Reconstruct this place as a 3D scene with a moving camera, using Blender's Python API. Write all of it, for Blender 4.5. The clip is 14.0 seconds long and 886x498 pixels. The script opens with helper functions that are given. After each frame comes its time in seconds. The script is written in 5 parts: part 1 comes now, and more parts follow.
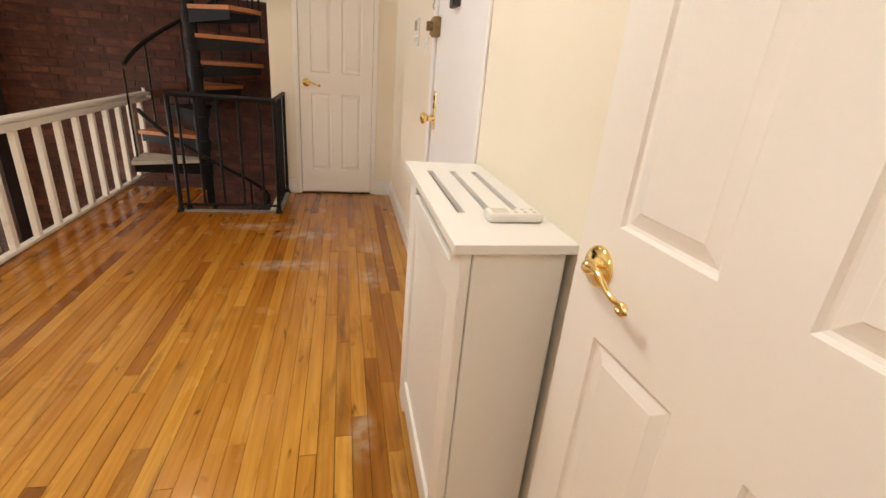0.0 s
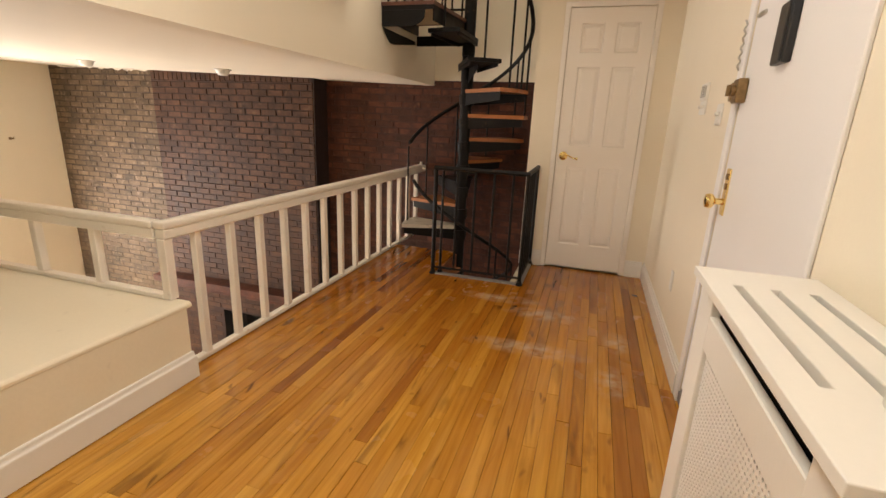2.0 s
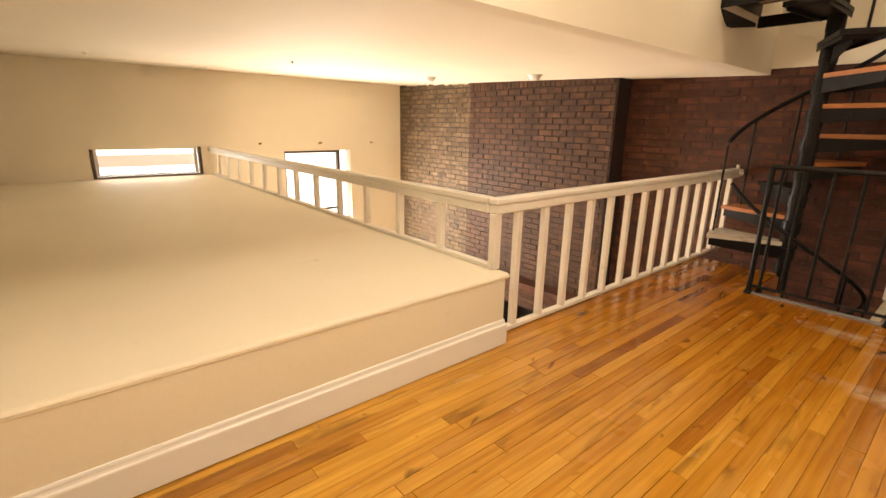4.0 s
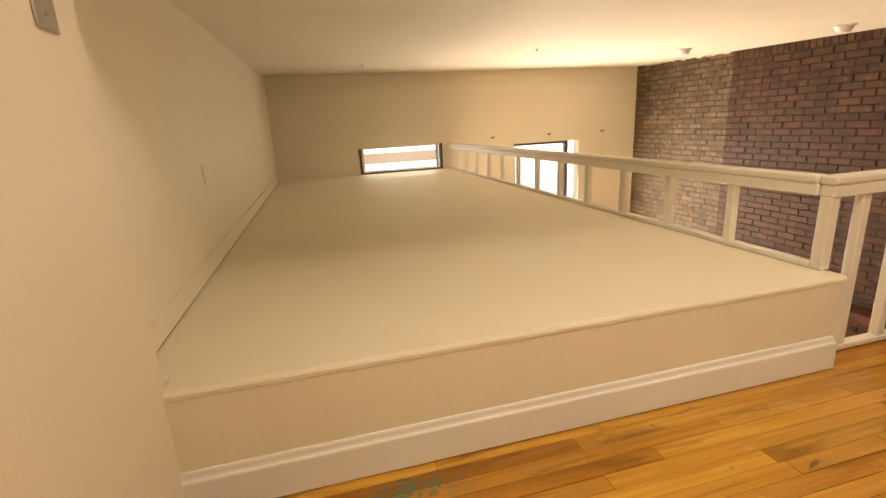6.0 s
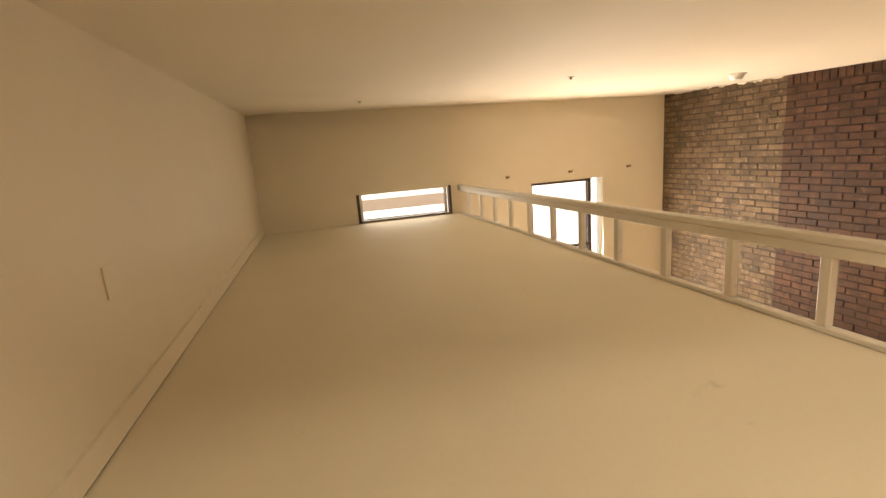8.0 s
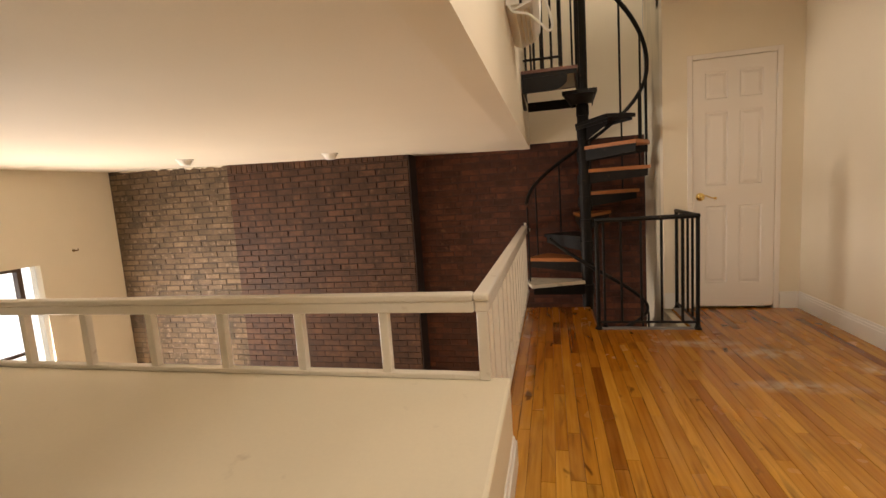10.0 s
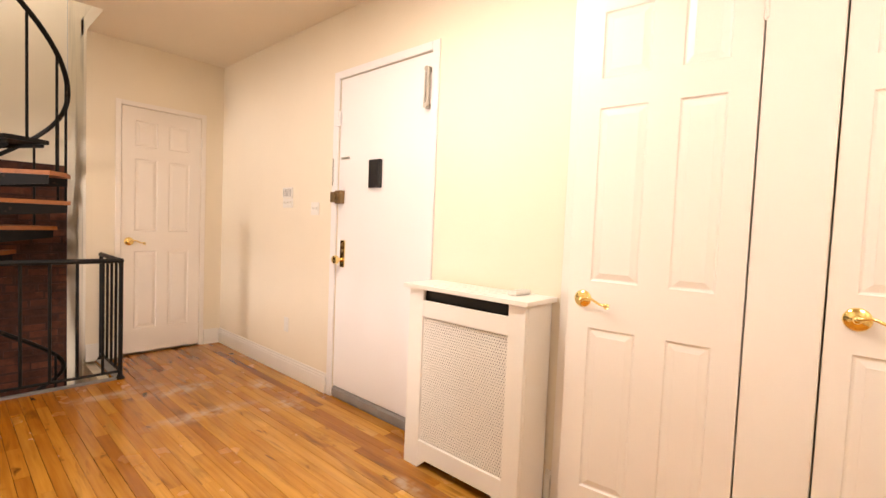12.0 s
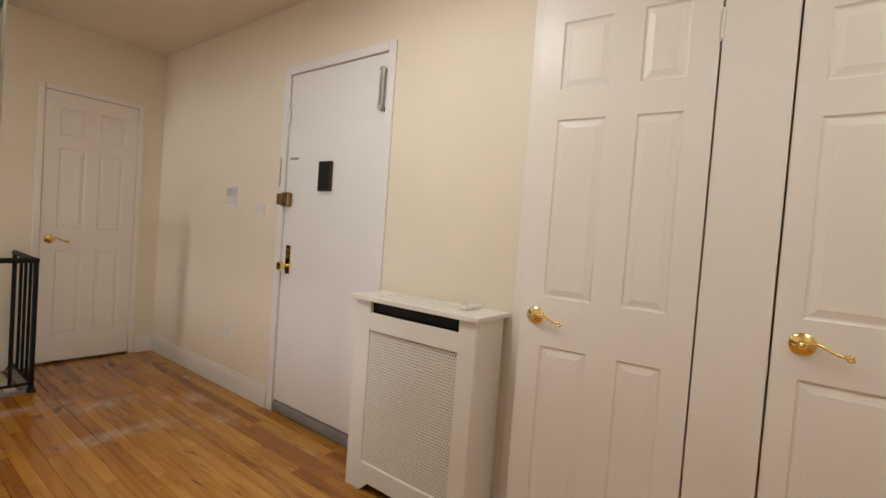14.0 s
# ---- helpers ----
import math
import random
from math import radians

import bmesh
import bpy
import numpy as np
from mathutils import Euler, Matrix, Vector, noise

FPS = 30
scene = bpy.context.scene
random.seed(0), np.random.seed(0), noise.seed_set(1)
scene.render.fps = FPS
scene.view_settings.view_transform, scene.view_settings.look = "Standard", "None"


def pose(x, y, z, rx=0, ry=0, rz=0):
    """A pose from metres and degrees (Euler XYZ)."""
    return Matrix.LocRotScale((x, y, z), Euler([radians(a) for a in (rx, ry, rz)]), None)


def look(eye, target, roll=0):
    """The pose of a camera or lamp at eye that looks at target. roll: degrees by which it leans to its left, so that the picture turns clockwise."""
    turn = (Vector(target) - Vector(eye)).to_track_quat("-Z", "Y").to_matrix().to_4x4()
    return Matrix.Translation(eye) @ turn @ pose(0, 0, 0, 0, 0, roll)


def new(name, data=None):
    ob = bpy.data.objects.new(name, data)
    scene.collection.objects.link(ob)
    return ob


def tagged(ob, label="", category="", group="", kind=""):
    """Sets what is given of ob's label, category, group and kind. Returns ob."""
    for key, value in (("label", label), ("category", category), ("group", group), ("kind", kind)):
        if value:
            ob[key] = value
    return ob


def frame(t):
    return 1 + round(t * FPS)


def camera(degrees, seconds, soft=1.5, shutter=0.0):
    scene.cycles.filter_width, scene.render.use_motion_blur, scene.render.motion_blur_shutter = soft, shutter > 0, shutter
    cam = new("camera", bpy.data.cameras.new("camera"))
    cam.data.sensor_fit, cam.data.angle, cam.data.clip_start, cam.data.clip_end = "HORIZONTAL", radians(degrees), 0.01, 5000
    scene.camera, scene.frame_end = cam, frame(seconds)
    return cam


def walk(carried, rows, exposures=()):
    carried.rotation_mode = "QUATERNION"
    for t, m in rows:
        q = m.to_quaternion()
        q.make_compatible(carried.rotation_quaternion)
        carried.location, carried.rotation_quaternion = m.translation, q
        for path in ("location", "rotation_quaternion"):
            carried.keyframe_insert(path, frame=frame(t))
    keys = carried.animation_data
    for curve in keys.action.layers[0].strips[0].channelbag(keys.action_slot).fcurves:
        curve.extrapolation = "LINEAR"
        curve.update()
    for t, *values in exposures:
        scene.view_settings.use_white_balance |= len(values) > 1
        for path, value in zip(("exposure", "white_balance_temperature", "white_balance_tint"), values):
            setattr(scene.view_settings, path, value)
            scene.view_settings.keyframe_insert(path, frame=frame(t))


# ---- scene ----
import itertools
cam = camera(87.9, 14.0)
PATH = [
    (0, (0.271, 0.041, 1.177), (0.696, 1.848, 0.432), 5.1),
    (0.5, (0.289, 0.129, 1.156), (0.708, 1.922, 0.375), 6.5),
    (1, (0.265, 0.256, 1.151), (0.256, 2.112, 0.405), 5.7),
    (1.5, (0.236, 0.29, 1.161), (-0.17, 2.134, 0.502), 1.5),
    (2, (0.208, 0.321, 1.188), (-0.367, 2.158, 0.645), 2.4),
    (2.5, (0.148, 0.303, 1.19), (-0.653, 2.074, 0.721), 3.4),
    (3, (0.106, 0.283, 1.119), (-0.94, 1.944, 0.736), 2.0),
    (3.5, (0.047, 0.246, 1.067), (-1.206, 1.745, 0.636), 1.0),
    (3.7, (0.023, 0.218, 1.063), (-1.323, 1.62, 0.591), 1.1),
    (5.8, (-0.209, 0.011, 0.978), (-2.065, 0.525, 0.44), -2.6),
    (6, (-0.259, -0.01, 0.974), (-2.13, 0.465, 0.45), -3.1),
    (6.2, (-0.326, -0.029, 0.983), (-2.213, 0.368, 0.453), -3.5),
    (6.5, (-0.457, -0.049, 0.996), (-2.372, 0.29, 0.53), -2.9),
    (7, (-0.656, 0.02, 1.056), (-2.585, 0.219, 0.565), -2.9),
    (7.2, (-0.784, 0.07, 1.097), (-2.721, 0.187, 0.614), -3.4),
    (9.5, (-1.333, 0.085, 1.092), (-2.248, 1.847, 0.851), -6.5),
    (10, (-1.231, 0.025, 1.116), (-1.695, 1.956, 0.876), -3.9),
    (10.5, (-1.167, 0.006, 1.125), (-1.109, 1.989, 0.878), -2.7),
    (11, (-1.143, -0.046, 1.135), (-0.599, 1.865, 0.907), -1.3),
    (11.5, (-1.099, -0.117, 1.147), (0.013, 1.542, 1.041), 0.5),
    (12, (-1.073, -0.177, 1.166), (0.405, 1.166, 1.07), 2.4),
    (12.5, (-1.05, -0.215, 1.165), (0.623, 0.876, 1.068), 2.3),
    (13, (-1.042, -0.222, 1.168), (0.647, 0.841, 1.049), 2.2),
    (13.5, (-1.029, -0.198, 1.187), (0.653, 0.883, 1.203), 4.1),
    (14, (-0.977, -0.137, 1.19), (0.617, 1.069, 1.125), 4.2),
]
EXPOSURES = [
    (0, -0.10, 5600, 10), (0.5, -0.12, 5500, 11), (1, -0.22, 5400, 12), (1.5, -0.32, 5750, 10), (2, -0.28, 6000, 10), (2.5, -0.10, 6600, 12), (3.5, 0.18, 6900, 12), (6, -0.25, 7100, 10), (7, -0.32, 7100, 10),
    (9.5, -0.65, 6700, 12), (10.5, -0.32, 6250, 14), (11, 0.06, 6200, 18), (11.5, 0.30, 6150, 20), (12, 0.30, 6150, 18), (12.5, -0.18, 5400, 10), (13, -0.40, 5300, 9), (13.5, -0.62, 5350, 9), (14, -0.82, 5450, 8),
]
walk(cam, [(t, look(eye, target, roll)) for t, eye, target, roll in PATH], EXPOSURES)

# ---------------------------------------------------------------- light
world = bpy.data.worlds.new("world")
scene.world = world
world.use_nodes = True
sky = world.node_tree.nodes.new("ShaderNodeTexSky")
sky.sky_type, sky.sun_disc = "NISHITA", False
sky.sun_elevation, sky.sun_rotation = radians(40), radians(-100)
world.node_tree.links.new(sky.outputs[0], world.node_tree.nodes["Background"].inputs[0])
world.node_tree.nodes["Background"].inputs[1].default_value = 0.1


def area_lamp(name, at, target, w, h, watts, colour, shape="RECTANGLE"):
    lamp = bpy.data.lights.new(name, "AREA")
    lamp.shape, lamp.size, lamp.size_y, lamp.energy, lamp.color = shape, w, h, watts, colour
    ob = new(name, lamp)
    ob.matrix_world = look(at, target)
    return ob


area_lamp("hall_ceiling_light", (-0.46, 1.15, 2.515), (-0.46, 1.15, 0), 0.50, 0.50, 31, (1.0, 0.87, 0.70), "DISK")
area_lamp("stair_ceiling_light", (-1.02, 3.14, 2.515), (-1.02, 3.14, 0), 0.28, 0.28, 6, (1.0, 0.86, 0.68), "DISK")
# fill lamp without a known fixture, added to brighten the doors
area_lamp("hall_rear_light", (-0.35, -0.85, 2.515), (-0.35, -0.85, 0), 0.70, 0.70, 16, (1.0, 0.90, 0.78), "DISK")
# unseen lamp added to brighten the upper stairwell wall
area_lamp("upper_stair_light", (-0.72, 4.45, 3.585), (-0.72, 4.45, 0), 0.25, 0.25, 8, (1.0, 0.87, 0.70), "DISK")
area_lamp("window_daylight", (-6.64, 3.28, -0.50), (0, 3.28, -0.90), 0.95, 1.6, 240, (1.0, 0.875, 0.755))
area_lamp("loft_window_daylight", (-6.66, 1.08, 0.56), (0, 1.08, 0.45), 1.0, 0.22, 3.2, (1.0, 0.90, 0.78))

# ---------------------------------------------------------------- materials
def material(name, colour, rough=0.5, metal=0.0, vary=0.06, scale=6.0, fine=120.0, bump=0.03, coat=0.0, per_object=0.0, island=0.0, stretch=(1, 1, 1), stain=None):
    """Two scales of noise on the base colour, a fine bump and uneven gloss."""
    m = bpy.data.materials.new(name)
    m.use_nodes = True
    nt = m.node_tree
    n, l = nt.nodes, nt.links
    b = n["Principled BSDF"]
    geo = n.new("ShaderNodeNewGeometry")
    mp = n.new("ShaderNodeMapping")
    mp.inputs["Scale"].default_value = stretch
    l.new(geo.outputs["Position"], mp.inputs["Vector"])
    big = n.new("ShaderNodeTexNoise")
    big.inputs["Scale"].default_value, big.inputs["Detail"].default_value = scale, 5
    small = n.new("ShaderNodeTexNoise")
    small.inputs["Scale"].default_value, small.inputs["Detail"].default_value = fine, 3
    for t in (big, small):
        l.new(mp.outputs[0], t.inputs["Vector"])
    mixv = n.new("ShaderNodeMath")
    mixv.operation = "MULTIPLY_ADD"
    mixv.inputs[1].default_value = 0.4
    l.new(small.outputs[0], mixv.inputs[0])
    l.new(big.outputs[0], mixv.inputs[2])
    rng = n.new("ShaderNodeMapRange")
    rng.inputs["From Min"].default_value, rng.inputs["From Max"].default_value = 0.35, 1.05
    rng.inputs["To Min"].default_value, rng.inputs["To Max"].default_value = 1 - vary, 1 + vary
    l.new(mixv.outputs[0], rng.inputs["Value"])
    factor = rng.outputs[0]
    for use, node, socket in ((per_object, "ShaderNodeObjectInfo", "Random"), (island, "ShaderNodeNewGeometry", "Random Per Island")):
        if use:
            info = n.new(node)
            r2 = n.new("ShaderNodeMapRange")
            r2.inputs["To Min"].default_value, r2.inputs["To Max"].default_value = 1 - use, 1 + use
            l.new(info.outputs[socket], r2.inputs["Value"])
            mul = n.new("ShaderNodeMath")
            mul.operation = "MULTIPLY"
            l.new(factor, mul.inputs[0])
            l.new(r2.outputs[0], mul.inputs[1])
            factor = mul.outputs[0]
    tint = n.new("ShaderNodeVectorMath")
    tint.operation = "SCALE"
    tint.inputs[0].default_value = colour
    l.new(factor, tint.inputs["Scale"])
    out = tint.outputs[0]
    if stain:
        mask = n.new("ShaderNodeTexNoise")
        mask.inputs["Scale"].default_value, mask.inputs["Detail"].default_value = stain[1], 6
        l.new(mp.outputs[0], mask.inputs["Vector"])
        ramp = n.new("ShaderNodeMapRange")
        ramp.inputs["From Min"].default_value, ramp.inputs["From Max"].default_value = stain[2], stain[2] + 0.12
        ramp.inputs["To Max"].default_value = stain[3]
        l.new(mask.outputs[0], ramp.inputs["Value"])
        mx = n.new("ShaderNodeMix")
        mx.data_type = "RGBA"
        l.new(ramp.outputs[0], mx.inputs["Factor"])
        l.new(out, mx.inputs["A"])
        mx.inputs["B"].default_value = (*stain[0], 1)
        out = mx.outputs["Result"]
    l.new(out, b.inputs["Base Color"])
    rr = n.new("ShaderNodeMapRange")
    rr.inputs["To Min"].default_value, rr.inputs["To Max"].default_value = max(0.02, rough - 0.07), min(1, rough + 0.07)
    l.new(big.outputs[0], rr.inputs["Value"])
    l.new(rr.outputs[0], b.inputs["Roughness"])
    b.inputs["Metallic"].default_value = metal
    b.inputs["Coat Weight"].default_value = coat
    b.inputs["Coat Roughness"].default_value = 0.12
    if bump:
        bp = n.new("ShaderNodeBump")
        bp.inputs["Strength"].default_value, bp.inputs["Distance"].default_value = min(1, bump * 8), 0.002
        l.new(mixv.outputs[0], bp.inputs["Height"])
        l.new(bp.outputs[0], b.inputs["Normal"])
    return m


CREAM = material("cream_wall_paint", (0.81, 0.735, 0.59), 0.55, vary=0.035, scale=2.2, fine=160, bump=0.03)
CEILING = material("ceiling_paint", (0.82, 0.75, 0.62), 0.8, vary=0.03, scale=1.6, fine=90, bump=0.03)
WHITE = material("white_gloss_paint", (0.80, 0.775, 0.72), 0.38, vary=0.03, scale=3.5, fine=110, bump=0.02)
RAILWHITE = material("white_rail_paint", (0.78, 0.73, 0.64), 0.36, vary=0.05, scale=5, fine=120, bump=0.03, stain=((0.45, 0.36, 0.26), 17, 0.66, 0.5))
PLATFORM = material("platform_paint", (0.79, 0.72, 0.56), 0.6, vary=0.05, scale=1.5, fine=60, bump=0.05, stain=((0.45, 0.38, 0.28), 9, 0.70, 0.45))
DOOR = material("door_paint", (0.84, 0.79, 0.725), 0.34, vary=0.02, scale=3, fine=140, bump=0.015)
STEELDOOR = material("entry_door_paint", (0.82, 0.80, 0.79), 0.42, vary=0.02, scale=3, fine=200, bump=0.03)
IRON = material("black_iron", (0.011, 0.0098, 0.009), 0.45, 0.0, vary=0.3, scale=12, fine=150, bump=0.05, stain=((0.10, 0.06, 0.035), 23, 0.64, 0.6))
TREAD = material("stair_tread_wood", (0.38, 0.135, 0.032), 0.4, vary=0.25, scale=7, fine=70, stretch=(1, 5, 5), coat=0.3)
LANDWOOD = material("dark_red_landing_wood", (0.11, 0.040, 0.022), 0.5, vary=0.3, scale=8, fine=80, stretch=(1, 5, 5))
BRASS = material("polished_brass", (0.93, 0.73, 0.30), 0.14, 1.0, vary=0.05, scale=20, bump=0)
OLDBRASS = material("tarnished_brass", (0.28, 0.19, 0.09), 0.4, 0.9, vary=0.3, scale=40, bump=0.05)
STEEL = material("brushed_steel", (0.50, 0.48, 0.43), 0.32, 1.0, vary=0.08, scale=30, bump=0.01)
BLACK = material("black_plastic", (0.012, 0.012, 0.013), 0.35, vary=0.1, scale=30)
# near-black; inside the radiator cover and narrow gaps it puts shade into colour
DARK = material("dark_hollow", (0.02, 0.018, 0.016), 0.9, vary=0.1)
GREYSTEP = material("worn_grey_paint", (0.62, 0.57, 0.48), 0.5, vary=0.15, scale=10, stain=((0.22, 0.18, 0.13), 12, 0.58, 0.7))
GREYMETAL = material("grey_threshold_metal", (0.30, 0.29, 0.28), 0.5, 0.3, vary=0.2, scale=14)
PLASTIC = material("white_plastic", (0.78, 0.76, 0.70), 0.35, vary=0.02, scale=10)
BEIGE = material("beige_sheet_metal", (0.66, 0.58, 0.43), 0.5, vary=0.05, scale=6)
CERAMIC = material("white_ceramic", (0.82, 0.80, 0.74), 0.12, vary=0.02, scale=4, bump=0, coat=0.4)
IRON.node_tree.nodes["Principled BSDF"].inputs["Specular IOR Level"].default_value = 0.16
BRICK = material("dark_red_brown_brick", (0.074, 0.024, 0.012), 0.62, vary=0.75, scale=8, fine=60, bump=0.2, per_object=0.35, stain=((0.20, 0.085, 0.045), 11, 0.62, 0.5))
BRICKJ = material("dark_red_brown_brick_joined", (0.074, 0.024, 0.012), 0.62, vary=0.75, scale=8, fine=60, bump=0.2, island=0.35, stain=((0.20, 0.085, 0.045), 11, 0.62, 0.5))
BROWNBRICK = material("red_brown_breast_brick", (0.066, 0.030, 0.0145), 0.66, vary=0.6, scale=9, fine=60, bump=0.2, per_object=0.22, stain=((0.145, 0.080, 0.040), 14, 0.60, 0.5))
BROWNBRICKJ = material("red_brown_breast_brick_joined", (0.066, 0.030, 0.0145), 0.66, vary=0.6, scale=9, fine=60, bump=0.2, island=0.22, stain=((0.145, 0.080, 0.040), 14, 0.60, 0.5))
GREYBRICK = material("worn_grey_brown_brick", (0.118, 0.080, 0.045), 0.72, vary=0.6, scale=5, fine=50, bump=0.3, per_object=0.24, stain=((0.27, 0.20, 0.135), 19, 0.57, 0.5))
GREYBRICKJ = material("worn_grey_brown_brick_joined", (0.118, 0.080, 0.045), 0.72, vary=0.6, scale=5, fine=50, bump=0.3, island=0.24, stain=((0.27, 0.20, 0.135), 19, 0.57, 0.5))
for _m in (BRICK, BRICKJ, BROWNBRICK, BROWNBRICKJ, GREYBRICK, GREYBRICKJ):
    _m.node_tree.nodes["Principled BSDF"].inputs["Specular IOR Level"].default_value = 0.3
MORTAR = material("dark_mortar", (0.032, 0.014, 0.009), 0.85, vary=0.4, scale=20, bump=0.15)
REDMORTAR = material("painted_red_brown_mortar", (0.052, 0.018, 0.010), 0.80, vary=0.5, scale=12, bump=0.2)
RETURNBRICK = material("near_black_return_brick", (0.020, 0.010, 0.008), 0.8, vary=0.5, scale=15, bump=0.2)
GREYMORTAR = material("painted_grey_mortar", (0.058, 0.038, 0.023), 0.85, vary=0.5, scale=8, bump=0.2, stain=((0.20, 0.145, 0.105), 4, 0.56, 0.5))
TILE = material("cream_wall_tile", (0.74, 0.68, 0.56), 0.18, vary=0.05, scale=3, island=0.04, bump=0)
MOSAIC = material("mosaic_floor_tile", (0.16, 0.17, 0.19), 0.4, vary=0.4, scale=20, island=0.8, bump=0.03)
GROUT = material("grout", (0.45, 0.42, 0.36), 0.9, vary=0.1, scale=15)
# pale tone made up to bounce window light up onto the end wall
LOWERBOUNCE = material("lower_floor_bounce_wood", (0.58, 0.44, 0.28), 0.3, vary=0.25, scale=4, stretch=(0.6, 8, 1), coat=0.3)
BLIND = material("beige_blind", (0.82, 0.74, 0.66), 0.7, vary=0.05, scale=10)
_n, _l = BLIND.node_tree.nodes, BLIND.node_tree.links
_tr, _mix = _n.new("ShaderNodeBsdfTranslucent"), _n.new("ShaderNodeMixShader")
_tr.inputs["Color"].default_value, _mix.inputs[0].default_value = (0.86, 0.76, 0.68, 1), 0.6
_l.new(_n["Principled BSDF"].outputs[0], _mix.inputs[1]), _l.new(_tr.outputs[0], _mix.inputs[2])
_l.new(_mix.outputs[0], _n["Material Output"].inputs["Surface"])
STREAKED = material("grey_streaked_paint", (0.72, 0.65, 0.50), 0.6, vary=0.08, scale=3, fine=60, stretch=(1, 1, 0.25), stain=((0.26, 0.24, 0.19), 3.0, 0.50, 0.55))
DARKFRAME = material("dark_window_frame", (0.085, 0.055, 0.04), 0.45, vary=0.2, scale=15)


def floor_wood():
    """Varnished oak strips: each board its own tone, long grain, knots and dark streaks."""
    m = bpy.data.materials.new("oak_strip_floor")
    m.use_nodes = True
    n, l = m.node_tree.nodes, m.node_tree.links
    b = n["Principled BSDF"]
    geo0 = n.new("ShaderNodeNewGeometry")
    info = n.new("ShaderNodeObjectInfo")
    shift = n.new("ShaderNodeVectorMath")
    shift.operation = "MULTIPLY_ADD"
    comb = n.new("ShaderNodeCombineXYZ")
    for k in range(3):
        l.new(info.outputs["Random"], comb.inputs[k])
    shift.inputs[1].default_value = (37, 91, 13)
    l.new(comb.outputs[0], shift.inputs[0]), l.new(geo0.outputs["Position"], shift.inputs[2])

    def grain(scale, stretch, detail, lo, hi, distortion=0.0):
        mp = n.new("ShaderNodeMapping")
        mp.inputs["Scale"].default_value = stretch
        l.new(shift.outputs[0], mp.inputs[0])
        t = n.new("ShaderNodeTexNoise")
        t.inputs["Scale"].default_value, t.inputs["Detail"].default_value, t.inputs["Distortion"].default_value = scale, detail, distortion
        l.new(mp.outputs[0], t.inputs["Vector"])
        r = n.new("ShaderNodeMapRange")
        r.inputs["From Min"].default_value, r.inputs["From Max"].default_value = lo, hi
        l.new(t.outputs[0], r.inputs["Value"])
        return r.outputs[0]

    tone = n.new("ShaderNodeValToRGB")
    stops = ((0.0, (0.68, 0.370, 0.054)), (0.35, (0.60, 0.305, 0.040)), (0.75, (0.53, 0.250, 0.028)), (0.93, (0.41, 0.170, 0.018)), (1.0, (0.29, 0.110, 0.012)))
    tone.color_ramp.elements[0].color, tone.color_ramp.elements[1].color = (*stops[0][1], 1), (*stops[-1][1], 1)
    for at, c in stops[1:-1]:
        tone.color_ramp.elements.new(at).color = (*c, 1)
    l.new(info.outputs["Random"], tone.inputs[0])

    def mixed(a, colour, factor, mode="MIX", amount=1.0):
        x = n.new("ShaderNodeMix")
        x.data_type, x.blend_type = "RGBA", mode
        f = n.new("ShaderNodeMath")
        f.operation = "MULTIPLY"
        f.inputs[1].default_value = amount
        l.new(factor, f.inputs[0]), l.new(f.outputs[0], x.inputs["Factor"]), l.new(a, x.inputs["A"])
        x.inputs["B"].default_value = (*colour, 1)
        return x.outputs["Result"]

    fine = grain(60, (1, 0.045, 1), 4, 0.35, 0.7)
    c = mixed(tone.outputs[0], (0.55, 0.38, 0.14), fine, "MULTIPLY", 0.55)
    c = mixed(c, (0.60, 0.36, 0.085), grain(7, (1, 0.16, 1), 3, 0.52, 0.72), "MIX", 0.35)
    c = mixed(c, (0.115, 0.043, 0.010), grain(11, (1, 0.14, 1), 6, 0.59, 0.72, 1.2), "MIX", 0.65)
    c = mixed(c, (0.17, 0.070, 0.012), grain(1.1, (1, 0.6, 1), 5, 0.55, 0.75), "MIX", 0.22)
    c = mixed(c, (0.06, 0.020, 0.006), grain(13, (1, 0.40, 1), 2, 0.685, 0.76, 0.6), "MIX", 0.8)
    rough = n.new("ShaderNodeMapRange")
    rough.inputs["To Min"].default_value, rough.inputs["To Max"].default_value = 0.14, 0.30
    l.new(grain(3, (1, 1, 1), 4, 0.3, 0.7), rough.inputs["Value"]), l.new(rough.outputs[0], b.inputs["Roughness"])
    b.inputs["Specular IOR Level"].default_value = 0.15
    b.inputs["Coat Weight"].default_value, b.inputs["Coat Roughness"].default_value = 0.45, 0.05
    bp = n.new("ShaderNodeBump")
    bp.inputs["Strength"].default_value, bp.inputs["Distance"].default_value = 0.12, 0.002
    l.new(fine, bp.inputs["Height"]), l.new(bp.outputs[0], b.inputs["Normal"])
    # redder stain at the stair foot; the wide darkening paints in light falloff
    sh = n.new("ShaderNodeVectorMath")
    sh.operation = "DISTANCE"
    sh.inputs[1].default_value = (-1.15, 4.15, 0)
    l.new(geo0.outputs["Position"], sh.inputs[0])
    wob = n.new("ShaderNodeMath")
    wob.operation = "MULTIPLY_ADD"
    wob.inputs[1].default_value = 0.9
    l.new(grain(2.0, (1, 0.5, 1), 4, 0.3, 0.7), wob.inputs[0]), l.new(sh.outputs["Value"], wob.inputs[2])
    stain_shade = n.new("ShaderNodeMapRange")
    stain_shade.inputs["From Min"].default_value, stain_shade.inputs["From Max"].default_value = 3.5, 1.3
    l.new(wob.outputs[0], stain_shade.inputs["Value"])
